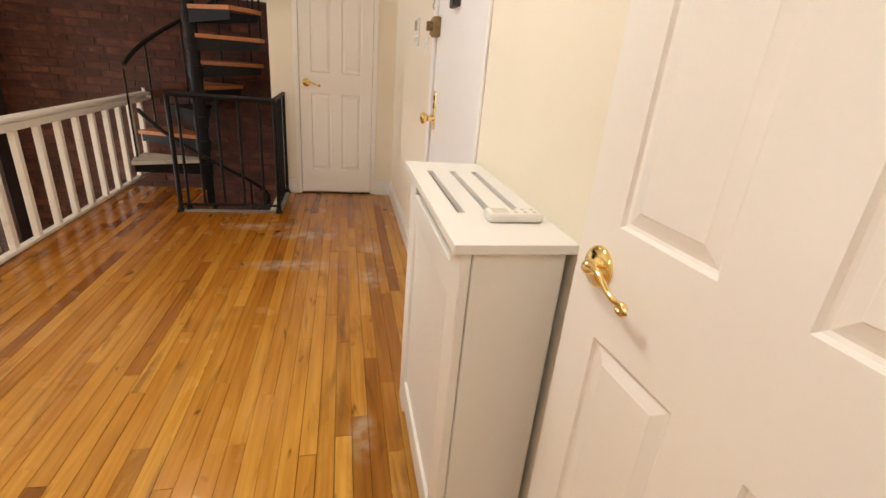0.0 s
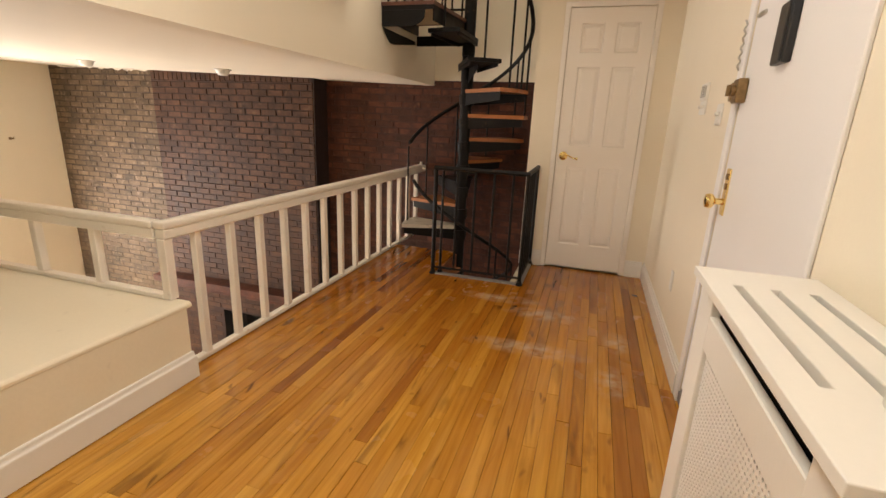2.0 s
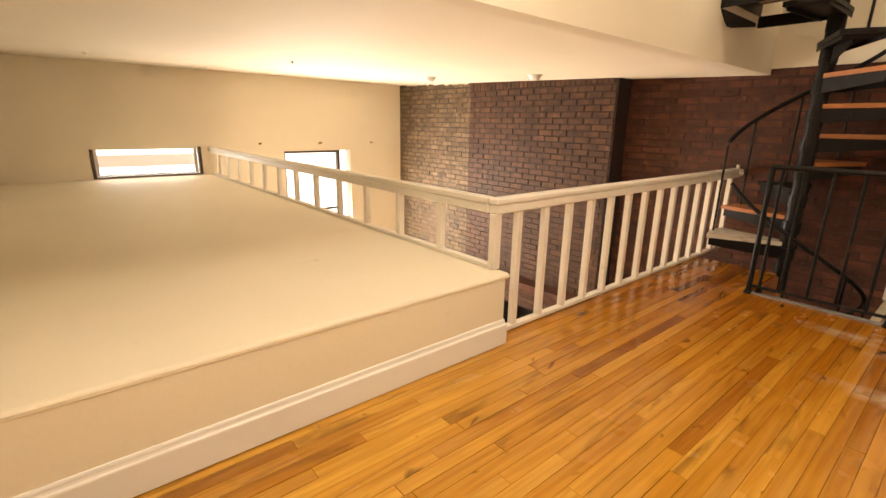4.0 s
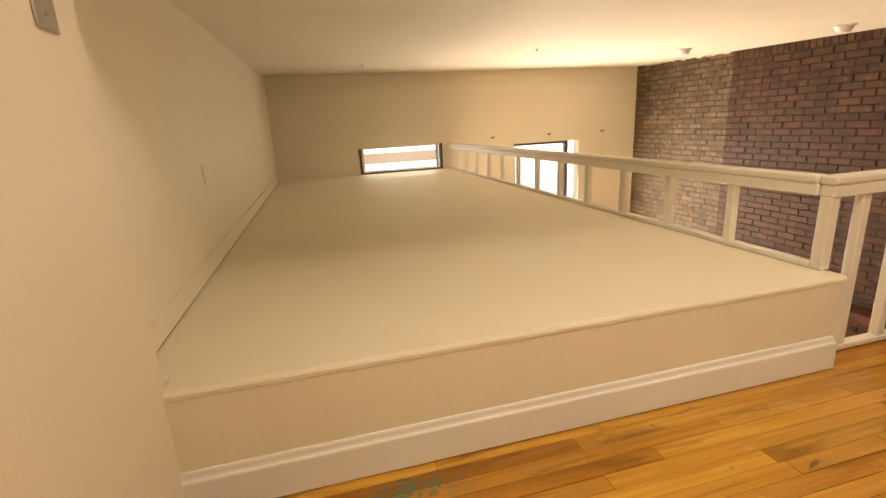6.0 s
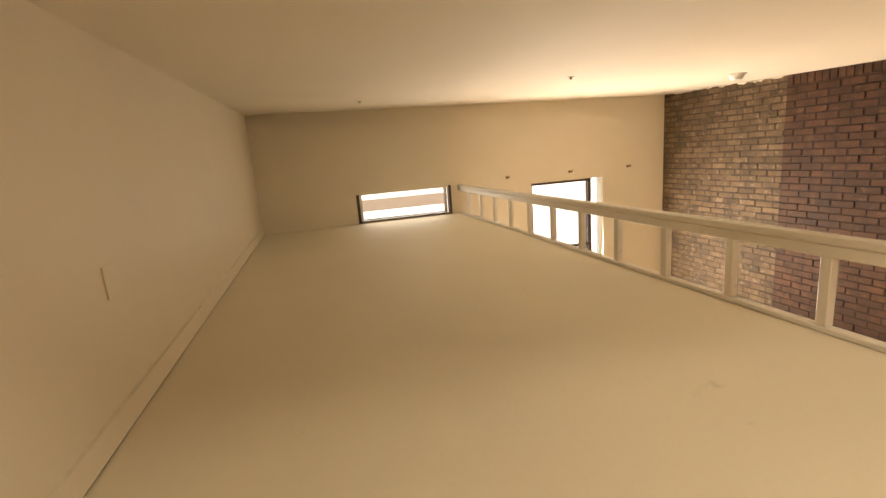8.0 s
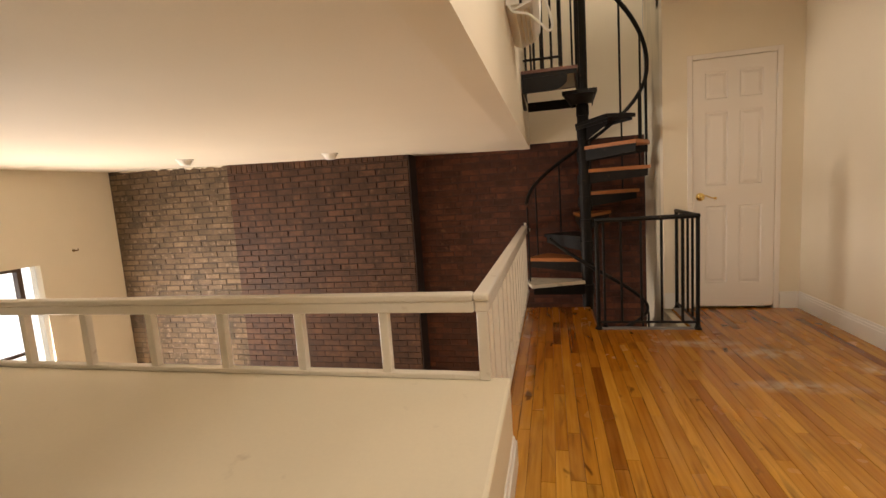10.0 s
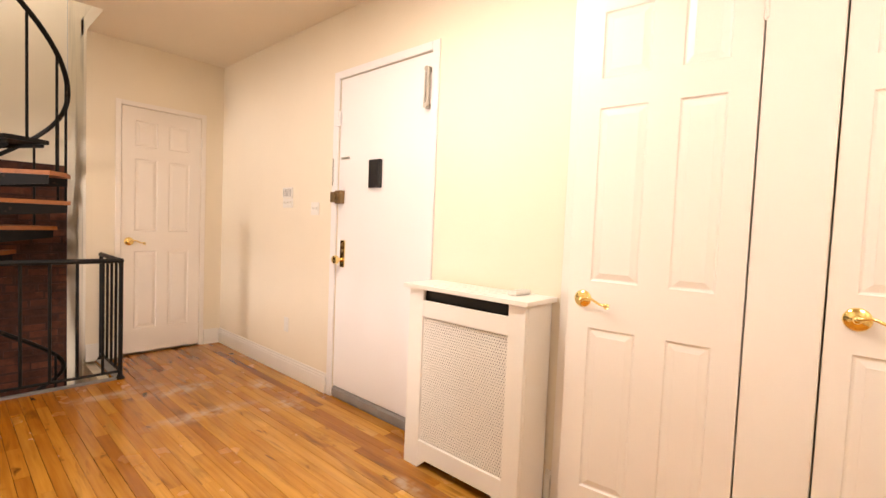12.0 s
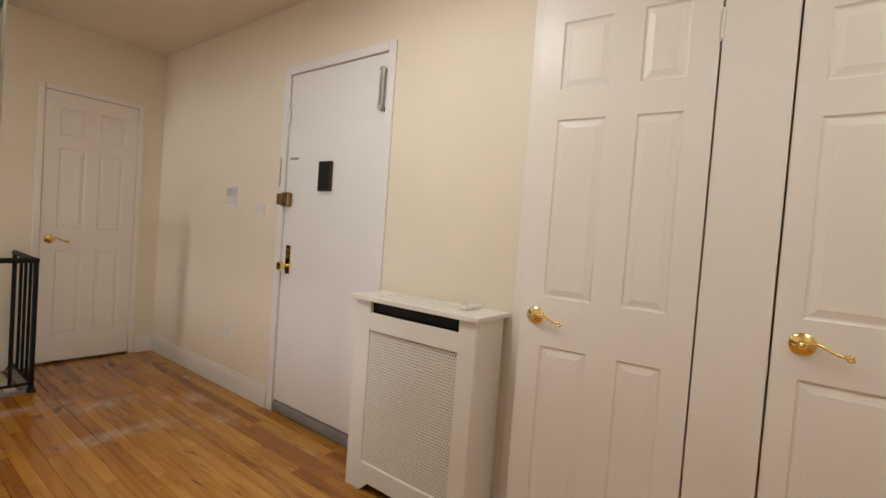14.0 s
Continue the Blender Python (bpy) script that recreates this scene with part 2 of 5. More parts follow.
    # dark mineral blotches, drawn out along the boards
    c = mixed(c, (0.12, 0.050, 0.012), grain(3.2, (1, 0.35, 1), 7, 0.60, 0.73, 0.8), "MIX", 0.5)
    c = mixed(c, (0.30, 0.20, 0.10), grain(2.1, (1, 0.30, 1), 4, 0.62, 0.74), "MIX", 0.15)
    old = mixed(c, (0.64, 0.46, 0.20), stain_shade.outputs[0], "MULTIPLY", 1.0)
    # a teal paint smear by the platform
    geo1 = n.new("ShaderNodeNewGeometry")
    mt = n.new("ShaderNodeMapping")
    mt.vector_type = "TEXTURE"
    mt.inputs["Location"].default_value, mt.inputs["Scale"].default_value = (-1.30, 0.13, 0), (0.075, 0.17, 1)
    l.new(geo1.outputs["Position"], mt.inputs[0])
    lt = n.new("ShaderNodeVectorMath")
    lt.operation = "LENGTH"
    l.new(mt.outputs[0], lt.inputs[0])
    rt = n.new("ShaderNodeMapRange")
    rt.inputs["From Min"].default_value, rt.inputs["From Max"].default_value, rt.inputs["To Min"].default_value, rt.inputs["To Max"].default_value = 0.3, 1.1, 1, 0
    l.new(lt.outputs["Value"], rt.inputs["Value"])
    mm = n.new("ShaderNodeMath")
    mm.operation = "MULTIPLY"
    l.new(rt.outputs[0], mm.inputs[0]), l.new(grain(30, (1, 1, 1), 6, 0.42, 0.56), mm.inputs[1])
    old = mixed(old, (0.10, 0.17, 0.085), mm.outputs[0], "MIX", 0.85)
    # worn patches where the varnish has gone milky
    geo = n.new("ShaderNodeNewGeometry")
    total = None
    for px, py, rx, ry in ((-0.02, 2.64, 0.34, 0.09), (0.02, 3.14, 0.26, 0.10), (-0.30, 3.32, 0.30, 0.09), (0.42, 2.45, 0.08, 0.16), (0.334, 1.267, 0.05, 0.14), (0.46, 2.9, 0.08, 0.14)):
        mp = n.new("ShaderNodeMapping")
        mp.vector_type = "TEXTURE"
        mp.inputs["Location"].default_value, mp.inputs["Scale"].default_value = (px, py, 0), (rx, ry, 1)
        l.new(geo.outputs["Position"], mp.inputs[0])
        ln = n.new("ShaderNodeVectorMath")
        ln.operation = "LENGTH"
        l.new(mp.outputs[0], ln.inputs[0])
        r = n.new("ShaderNodeMapRange")
        r.inputs["From Min"].default_value, r.inputs["From Max"].default_value, r.inputs["To Min"].default_value, r.inputs["To Max"].default_value = 0.1, 1.1, 0.62, 0
        l.new(ln.outputs["Value"], r.inputs["Value"])
        if total is None:
            total = r.outputs[0]
        else:
            mx = n.new("ShaderNodeMath")
            mx.operation = "MAXIMUM"
            l.new(total, mx.inputs[0]), l.new(r.outputs[0], mx.inputs[1])
            total = mx.outputs[0]
    brk = n.new("ShaderNodeTexNoise")
    brk.inputs["Scale"].default_value, brk.inputs["Detail"].default_value = 14, 6
    l.new(geo.outputs["Position"], brk.inputs["Vector"])
    rb = n.new("ShaderNodeMapRange")
    rb.inputs["From Min"].default_value, rb.inputs["From Max"].default_value = 0.36, 0.62
    l.new(brk.outputs[0], rb.inputs["Value"])
    mul = n.new("ShaderNodeMath")
    mul.operation = "MULTIPLY"
    l.new(total, mul.inputs[0]), l.new(rb.outputs[0], mul.inputs[1])
    mix = n.new("ShaderNodeMix")
    mix.data_type = "RGBA"
    l.new(mul.outputs[0], mix.inputs["Factor"])
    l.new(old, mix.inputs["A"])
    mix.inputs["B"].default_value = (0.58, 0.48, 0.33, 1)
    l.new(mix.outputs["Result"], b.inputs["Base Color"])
    return m


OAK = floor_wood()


def glowing(name, colour, strength):
    m = bpy.data.materials.new(name)
    m.use_nodes = True
    b = m.node_tree.nodes["Principled BSDF"]
    b.inputs["Emission Color"].default_value, b.inputs["Emission Strength"].default_value = (*colour, 1), strength
    return m


OUTSIDE = glowing("bright_daylight", (1.0, 0.97, 0.93), 3.0)


def glass():
    m = bpy.data.materials.new("clear_glass")
    m.use_nodes = True
    b = m.node_tree.nodes["Principled BSDF"]
    b.inputs["Transmission Weight"].default_value, b.inputs["Roughness"].default_value, b.inputs["IOR"].default_value = 1, 0.02, 1.45
    return m


GLASS = glass()

# ---------------------------------------------------------------- mesh helpers
ORIGIN = {}


def box(bm, x0, x1, y0, y1, z0, z1, bevel=0.0, seg=1):
    r = bmesh.ops.create_cube(bm, size=1)
    bmesh.ops.transform(bm, verts=r["verts"], matrix=Matrix.Translation(((x0 + x1) / 2, (y0 + y1) / 2, (z0 + z1) / 2)) @ Matrix.Diagonal((abs(x1 - x0), abs(y1 - y0), abs(z1 - z0), 1)))
    if bevel:
        edges = {e for v in r["verts"] for e in v.link_edges}
        bmesh.ops.bevel(bm, geom=list(edges), offset=bevel, segments=seg, profile=0.5, affect="EDGES")
    return bm


def rod(bm, a, b, r, seg=10, r2=None):
    a, b = Vector(a), Vector(b)
    c = bmesh.ops.create_cone(bm, cap_ends=True, segments=seg, radius1=r, radius2=r if r2 is None else r2, depth=(b - a).length)
    bmesh.ops.transform(bm, verts=c["verts"], matrix=Matrix.Translation((a + b) / 2) @ (b - a).to_track_quat("Z", "Y").to_matrix().to_4x4())
    return bm


def tube(bm, pts, r, seg=8):
    """A round bar swept along points."""
    pts = [Vector(p) for p in pts]
    rings = []
    for i, p in enumerate(pts):
        d = (pts[min(i + 1, len(pts) - 1)] - pts[max(i - 1, 0)]).normalized()
        up = Vector((0, 0, 1)) if abs(d.z) < 0.95 else Vector((1, 0, 0))
        s = d.cross(up).normalized()
        u = s.cross(d)
        rings.append([bm.verts.new(p + r * (math.cos(2 * math.pi * k / seg) * s + math.sin(2 * math.pi * k / seg) * u)) for k in range(seg)])
    for a, b in zip(rings, rings[1:]):
        for k in range(seg):
            bm.faces.new((a[k], a[(k + 1) % seg], b[(k + 1) % seg], b[k]))
    bm.faces.new(rings[0][::-1]), bm.faces.new(rings[-1])
    return bm


def lathe(bm, profile, m, seg=20):
    """Turns (radius, height) pairs about z, then moves the result by m."""
    rings = [[bm.verts.new(m @ Vector((r * math.cos(2 * math.pi * k / seg), r * math.sin(2 * math.pi * k / seg), z))) for k in range(seg)] for r, z in profile]
    for a, b in zip(rings, rings[1:]):
        for k in range(seg):
            bm.faces.new((a[k], a[(k + 1) % seg], b[(k + 1) % seg], b[k]))
    bm.faces.new(rings[0][::-1]), bm.faces.new(rings[-1])
    return bm


def prism(bm, outline, z0, z1):
    lo = [bm.verts.new((x, y, z0)) for x, y in outline]
    hi = [bm.verts.new((x, y, z1)) for x, y in outline]
    bm.faces.new(lo[::-1]), bm.faces.new(hi)
    for k in range(len(lo)):
        j = (k + 1) % len(lo)
        bm.faces.new((lo[k], lo[j], hi[j], hi[k]))
    return bm


def loft(bm, rings, cap=True):
    vs = [[bm.verts.new(p) for p in r] for r in rings]
    for a, b in zip(vs, vs[1:]):
        for k in range(len(a)):
            j = (k + 1) % len(a)
            bm.faces.new((a[k], a[j], b[j], b[k]))
    if cap:
        bm.faces.new(vs[0][::-1]), bm.faces.new(vs[-1])
    return bm


def to_mesh(name, bm, mat, smooth=False):
    bmesh.ops.recalc_face_normals(bm, faces=bm.faces)
    me = bpy.data.meshes.new(name)
    bm.to_mesh(me)
    bm.free()
    me.materials.append(mat)
    if smooth:
        for p in me.polygons:
            p.use_smooth = True
        me.set_sharp_from_angle(angle=radians(40))
    return me


def thing(name, at, label, category, group="", kind=""):
    ob = new(name)
    ob.empty_display_size = 0.1
    ob.location = at
    ORIGIN[ob] = Vector(at)
    return tagged(ob, label, category, group, kind)


def part(name, bm, mat, parent, label="", smooth=False):
    """Links a bmesh, given in world coordinates, as one mesh under a thing or a part."""
    at = ORIGIN[parent]
    bmesh.ops.translate(bm, verts=bm.verts, vec=-at)
    ob = new(name, to_mesh(name, bm, mat, smooth))
    ob.parent = parent
    ORIGIN[ob] = at
    return tagged(ob, label)


def single(name, bm, mat, label, category, group="", smooth=False, kind=""):
    ob = new(name, to_mesh(name, bm, mat, smooth))
    ORIGIN[ob] = Vector((0, 0, 0))
    return tagged(ob, label, category, group, kind)


def solid(bm, boxes):
    """Joins boxes that touch into one closed skin."""
    axes = [sorted({round(v, 5) for b in boxes for v in (b[2 * k], b[2 * k + 1])}) for k in range(3)]
    size = [len(a) - 1 for a in axes]
    full = set()
    for b in boxes:
        r = [range(axes[k].index(round(b[2 * k], 5)), axes[k].index(round(b[2 * k + 1], 5))) for k in range(3)]
        full.update(itertools.product(*r))
    made = {}

    def vert(i, j, k):
        if (i, j, k) not in made:
            made[(i, j, k)] = bm.verts.new((axes[0][i], axes[1][j], axes[2][k]))
        return made[(i, j, k)]

    for cell in sorted(full):
        for k in range(3):
            for side in (0, 1):
                near = list(cell)
                near[k] += 1 if side else -1
                if tuple(near) in full:
                    continue
                u, v = (k + 1) % 3, (k + 2) % 3
                quad = []
                for du, dv in ((0, 0), (1, 0), (1, 1), (0, 1)):
                    c = list(cell)
                    c[k] += side
                    c[u] += du
                    c[v] += dv
                    quad.append(vert(*c))
                bm.faces.new(quad if side else quad[::-1])
    return bm


def structure(name, boxes, mat, label, category):
    bm = solid(bmesh.new(), boxes)
    return single(name, bm, mat, label, category, kind="structure")


# ---------------------------------------------------------------- plan
XR, YC, ZC = 0.703, 4.23, 2.533           # entry wall, closet wall, hall ceiling
XF, YB, YBR = -6.60, 4.752, 4.99          # window wall, left brick, stair brick
YBREAST, BX0, BX1 = 4.735, -4.88, -2.685  # chimney breast
ZL0, ZL1 = 1.512, 1.655                   # living ceiling at the bulkhead and at the window wall
XP, YP, ZP = -1.412, 1.785, 0.366         # platform front, living edge, top
XS, XCL = -1.42, -0.31                    # bulkhead plane, closet corner
YW, YN, YBACK = -0.549, -0.452, -1.40     # platform side wall, near stub, rear wall
ZLOW = -2.30
PX, PY, PR = -0.925, 4.44, 0.55           # stair pole and reach
RX = -1.51                                # railing line
YHOLE = 3.70                              # ceiling opening above the stair
FX0, FX1, FY, FT = -0.907, -0.215, 3.632, 0.836  # guard rail


def ceil_at(x):
    return ZL0 + (ZL1 - ZL0) * (XS - x) / (XS - XF)


# walls
E0, E1, ET = 1.560, 2.395, 2.100   # entry door opening
B0, B1, BT = 0.088, 0.702, 2.130   # bathroom door opening
K0, K1, KT = -0.548, -0.106, 2.016  # narrow closet door opening
C0, C1, CT = -0.087, 0.515, 2.034  # far closet door opening
XB = XR + 0.13
structure("wall_entry", [(XR, XB, YBACK, K0, 0, ZC), (XR, XB, K0, K1, KT, ZC), (XR, XB, K1, B0, 0, ZC), (XR, XB, B0, B1, BT, ZC),
                         (XR, XB, B1, E0, 0, ZC), (XR, XB, E0, E1, ET, ZC), (XR, XB, E1, YC + 0.1, 0, ZC)], CREAM, "cream painted wall with the entry door", "wall")
structure("wall_closet", [(XCL, C0, YC, YC + 0.1, 0, ZC), (C0, C1, YC, YC + 0.1, CT, ZC), (C1, XR, YC, YC + 0.1, 0, ZC)], CREAM, "cream painted closet wall beside the stair", "wall")
structure("wall_stair_side", [(XCL, XCL + 0.10, YC + 0.10, YBR, ZLOW, 3.6), (XCL, XCL + 0.10, YHOLE, YC + 0.10, ZC + 0.12, 3.6), (XCL + 0.004, XCL + 0.10, FY, YC + 0.10, ZLOW, -0.03)], STREAKED, "grey-streaked cream wall beside the spiral stair", "wall")
structure("wall_stair_upper", [(XS, XCL, YBR + 0.01, YBR + 0.14, 1.555, 3.6), (XS, XCL, YHOLE - 0.12, YHOLE, ZC + 0.12, 3.6)], CREAM, "cream wall above the brick at the stair", "wall")
structure("wall_bulkhead", [(XS - 0.12, XS, YW, YBR + 0.14, ZL0, 3.6)], CREAM, "cream bulkhead wall above the railing", "wall")
W1 = (2.745, 3.800, -1.35, 0.640)
W2 = (0.515, 1.660, 0.372, 0.700)
structure("wall_window", [(XF - 0.16, XF, YW - 0.1, W2[0], ZLOW, 1.74), (XF - 0.16, XF, W2[0], W2[1], W2[3], 1.74), (XF - 0.16, XF, W2[0], W2[1], ZLOW, W2[2]),
                          (XF - 0.16, XF, W2[1], W1[0], ZLOW, 1.74), (XF - 0.16, XF, W1[0], W1[1], W1[3], 1.74), (XF - 0.16, XF, W1[0], W1[1], ZLOW, W1[2]), (XF - 0.16, XF, W1[1], 5.1, ZLOW, 1.74)],
          CREAM, "cream end wall with two windows", "wall")
structure("wall_loft_side", [(XF, -1.44, YW - 0.12, YW, ZLOW, 1.74)], CREAM, "cream side wall of the sleeping loft", "wall")
structure("wall_stub", [(-1.44, -0.80, YN - 0.12, YN, 0, ZC), (-1.44, -1.42, YW - 0.12, YN - 0.12, 0, ZC), (-0.92, -0.80, YBACK, YN - 0.12, 0, ZC)], CREAM, "cream wall end beside the platform", "wall")
structure("wall_rear", [(-0.92, XB, YBACK - 0.12, YBACK, 0, ZC)], CREAM, "plain cream rear wall", "wall")
structure("wall_living_under_loft", [(XF, XP - 0.12, YP - 0.14, YP - 0.04, ZLOW, ZP - 0.14)], CREAM, "cream wall under the loft edge", "wall")
structure("wall_living_under_hall", [(RX - 0.10, RX - 0.0, YP - 0.04, 4.30, ZLOW, -0.251)], CREAM, "cream wall under the hall edge", "wall")
structure("ceiling_hall", [(XS, XB, YBACK - 0.12, YHOLE, ZC, ZC + 0.12), (XCL, XB, YHOLE, YC + 0.2, ZC, ZC + 0.12)], CEILING, "flat painted hall ceiling", "ceiling")
bm = bmesh.new()
cx0, cx1, cy0, cy1 = XF - 0.16, XS - 0.0005, YW - 0.12, 5.13
lo = [bm.verts.new((x, y, ceil_at(x))) for x, y in ((cx0, cy0), (cx1, cy0), (cx1, cy1), (cx0, cy1))]
hi = [bm.verts.new((v.co.x, v.co.y, 1.85)) for v in lo]
bm.faces.new(lo[::-1]), bm.faces.new(hi)
for k in range(4):
    bm.faces.new((lo[k], lo[(k + 1) % 4], hi[(k + 1) % 4], hi[k]))
single("ceiling_living", bm, CEILING, "slightly sloping painted ceiling over loft and living room", "ceiling", kind="structure")
structure("ceiling_stair", [(XS, XCL + 0.1, YHOLE - 0.12, 5.13, 3.6, 3.7)], CEILING, "painted ceiling above the stair", "ceiling")
structure("floor_living", [(XF - 0.16, 0.6, -0.6, 5.13, ZLOW - 0.1, ZLOW)], LOWERBOUNCE, "unseen lower living room floor, pale wood tone chosen to bounce light", "floor")
structure("wall_under_stair", [(0.1, 0.2, 3.0, 5.1, ZLOW, -0.05), (RX, 0.2, 3.38, 3.48, ZLOW, -0.251)], CREAM, "cream wall around the lower stair", "wall")
# unseen walls added to keep sky light out of the closet door gaps
structure("wall_closet_back", [(XCL + 0.10, XB, YC + 0.101, YC + 0.2, -0.05, ZC)], CREAM, "unseen wall added behind the far closet door to block sky light", "wall")
structure("wall_closet_narrow_back", [(XB + 0.001, XB + 0.05, -0.80, -0.452, -0.05, 2.4)], CREAM, "unseen wall added behind the narrow closet door to block sky light", "wall")
backdrop = bmesh.new()
box(backdrop, -8.6, -8.55, -3, 8, -5, 5)
single("backdrop", backdrop, OUTSIDE, "bright overexposed daylight outside the windows", "backdrop", kind="structure")

# baseboards: a tall board, a stepped moulding on top
def baseboard(name, x0, x1, y0, y1, axis, side, parentless_label, h=0.135):
    bm = bmesh.new()
    steps = ((0.0, h - 0.035, 0.016), (h - 0.035, h - 0.018, 0.012), (h - 0.018, h, 0.007))
    for z0, z1, d in steps:
        if axis == "y":
            box(bm, x0, x0 + side * d, y0, y1, z0, z1)
        else:
            box(bm, x0, x1, y0, y0 + side * d, z0, z1)
    bmesh.ops.remove_doubles(bm, verts=bm.verts, dist=1e-5)
    return single(name, bm, WHITE, parentless_label, "baseboard", kind="structure")


baseboard("baseboard", XR, XR, E1 + 0.062, YC, "y", -1, "white painted baseboard along the entry wall")
baseboard("baseboard", XR, XR, B1 + 0.047, 0.775, "y", -1, "short white baseboard beside the radiator cover")
baseboard("baseboard", C1 + 0.041, XR - 0.017, YC, YC, "x", -1, "white painted baseboard beside the closet door")
baseboard("baseboard", XCL, C0 - 0.041, YC, YC, "x", -1, "white painted baseboard between stair and closet door")

# ---------------------------------------------------------------- platform
plat = thing("platform", (XP, 0.5, 0), "cream painted raised sleeping platform with moulded baseboard", "platform", kind="structure")
bm = bmesh.new()
solid(bm, [(XF, XP - 0.10, YW, YP - 0.02, ZP - 0.14, ZP - 0.018), (XP - 0.10, -1.4405, YW, YP - 0.02, 0.0, ZP - 0.018), (-1.4405, XP - 0.002, YN, YP - 0.02, 0.0, ZP - 0.018)])
part("body", bm, PLATFORM, plat)
bm = bmesh.new()
box(bm, XF, XP - 0.07, YW, YP, ZP - 0.017, ZP)
part("deck", bm, PLATFORM, plat, "cream painted plywood deck")
bm = bmesh.new()
rounded = [(XP - 0.07, ZP - 0.026), (XP - 0.004, ZP - 0.026), (XP + 0.001, ZP - 0.021), (XP + 0.001, ZP - 0.010), (XP - 0.004, ZP - 0.003), (XP - 0.012, ZP), (XP - 0.07, ZP)]
loft(bm, [[(x, y, z) for x, z in rounded] for y in (YN, YP + 0.006)])
part("nosing", bm, PLATFORM, plat, "rounded cream edge board")
bm = box(bmesh.new(), XP - 0.0685, -1.4405, YW, YN - 0.0005, ZP - 0.017, ZP, 0.002)
part("corner_board", bm, PLATFORM, plat)
bm = bmesh.new()
bprof = ((0.0, 0.005), (0.015, 0.005), (0.015, 0.104), (0.0135, 0.109), (0.0095, 0.113), (0.0075, 0.119), (0.0065, 0.128), (0.004, 0.134), (0.0, 0.135))
loft(bm, [[(XP - 0.002 + d, YN, z) for d, z in bprof], [(XP - 0.002 + d, YP - 0.02 + d, z) for d, z in bprof], [(XP - 0.06, YP - 0.02 + d, z) for d, z in bprof]])
part("baseboard", bm, WHITE, plat)
bm = bmesh.new()
box(bm, XF + 0.002, -1.445, YW, YW + 0.012, ZP + 0.006, ZP + 0.085)
single("baseboard", bm, CREAM, "cream baseboard along the loft side wall", "baseboard", kind="structure")
# thin near-black strip paints in the shade of the baseboard gap
bm = box(bmesh.new(), XF + 0.002, -1.445, YW, YW + 0.009, ZP + 0.0005, ZP + 0.0055)
single("trim", bm, DARK, "dark strip painting the shade of the gap under the loft baseboard", "trim", kind="structure")

# ---------------------------------------------------------------- white railings
RT = 0.722
hall_rail = thing("railing", (RX, 3.3, 0), "white painted wooden railing along the hall edge", "railing", "white railings")
bm = bmesh.new()
box(bm, RX - 0.032, RX + 0.032, 1.755, 4.90, RT - 0.034, RT, 0.010, 2)
box(bm, RX - 0.028, RX + 0.028, 1.760, 4.90, RT - 0.078, RT - 0.032, 0.005)
part("top_rail", bm, RAILWHITE, hall_rail)
bm = bmesh.new()
box(bm, RX - 0.020, RX + 0.020, YP + 0.015, 4.90, 0.004, 0.030, 0.004)
part("bottom_rail", bm, RAILWHITE, hall_rail)
bm = bmesh.new()
box(bm, RX - 0.022, RX + 0.022, 1.758, 1.802, ZP + 0.002, RT - 0.077, 0.003)
part("corner_post", bm, RAILWHITE, hall_rail)
bal_me = to_mesh("baluster", box(bmesh.new(), -0.018, 0.018, -0.018, 0.018, 0.029, RT - 0.077, 0.003), RAILWHITE)
for k in range(14):
    ob = new("baluster", bal_me)
    ob.parent, ob.location = hall_rail, Vector((RX, 1.944 + 0.2177 * k, 0)) - ORIGIN[hall_rail]
bm = bmesh.new()
rod(bm, (RX + 0.01, 4.885, RT - 0.005), (RX + 0.01, 4.885, RT + 0.03), 0.013)
tube(bm, [(RX + 0.01, 4.885, RT - 0.01), (RX + 0.035, 4.89, RT - 0.04), (RX + 0.055, 4.90, RT - 0.045)], 0.014)
part("bracket", bm, RAILWHITE, hall_rail, "lumpy white painted end bracket")
bm = box(bmesh.new(), RX - 0.03, RX + 0.03, 4.901, 4.985, RT - 0.07, RT - 0.01, 0.006)
part("wall_block", bm, RAILWHITE, hall_rail)

loft_rail = thing("railing", (-4.0, 1.78, ZP), "white painted low wooden railing along the platform", "railing", "white railings")
bm = bmesh.new()
box(bm, XF + 0.002, RX - 0.034, 1.75, 1.81, RT - 0.033, RT - 0.001, 0.009, 2)
box(bm, XF + 0.002, RX - 0.030, 1.753, 1.807, RT - 0.077, RT - 0.032, 0.005)
part("top_rail", bm, RAILWHITE, loft_rail)
bm = bmesh.new()
box(bm, XF + 0.002, RX - 0.024, 1.758, 1.800, ZP + 0.001, ZP + 0.024, 0.004)
part("bottom_rail", bm, RAILWHITE, loft_rail)
lb_me = to_mesh("baluster", box(bmesh.new(), -0.02, 0.02, -0.018, 0.018, 0.0, RT - 0.077 - ZP - 0.0235, 0.003), RAILWHITE)
for k in range(12):
    ob = new("baluster", lb_me)
    ob.parent, ob.location = loft_rail, Vector((-1.923 - 0.393 * k, 1.78, ZP + 0.0235)) - ORIGIN[loft_rail]

# ---------------------------------------------------------------- spiral stair
stair = thing("spiral_staircase", (PX, PY, ZLOW), "black iron spiral staircase with worn wooden treads", "staircase")
bm = rod(bmesh.new(), (PX, PY, ZLOW), (PX, PY, 3.3), 0.05, 20)
part("pole", bm, IRON, stair, smooth=True)
RISE, STEP = 0.203, 35.0
Z0, A0 = 0.205, 184.0


def on_circle(a, r, z):
    return (PX + r * math.cos(radians(a)), PY + r * math.sin(radians(a)), z)


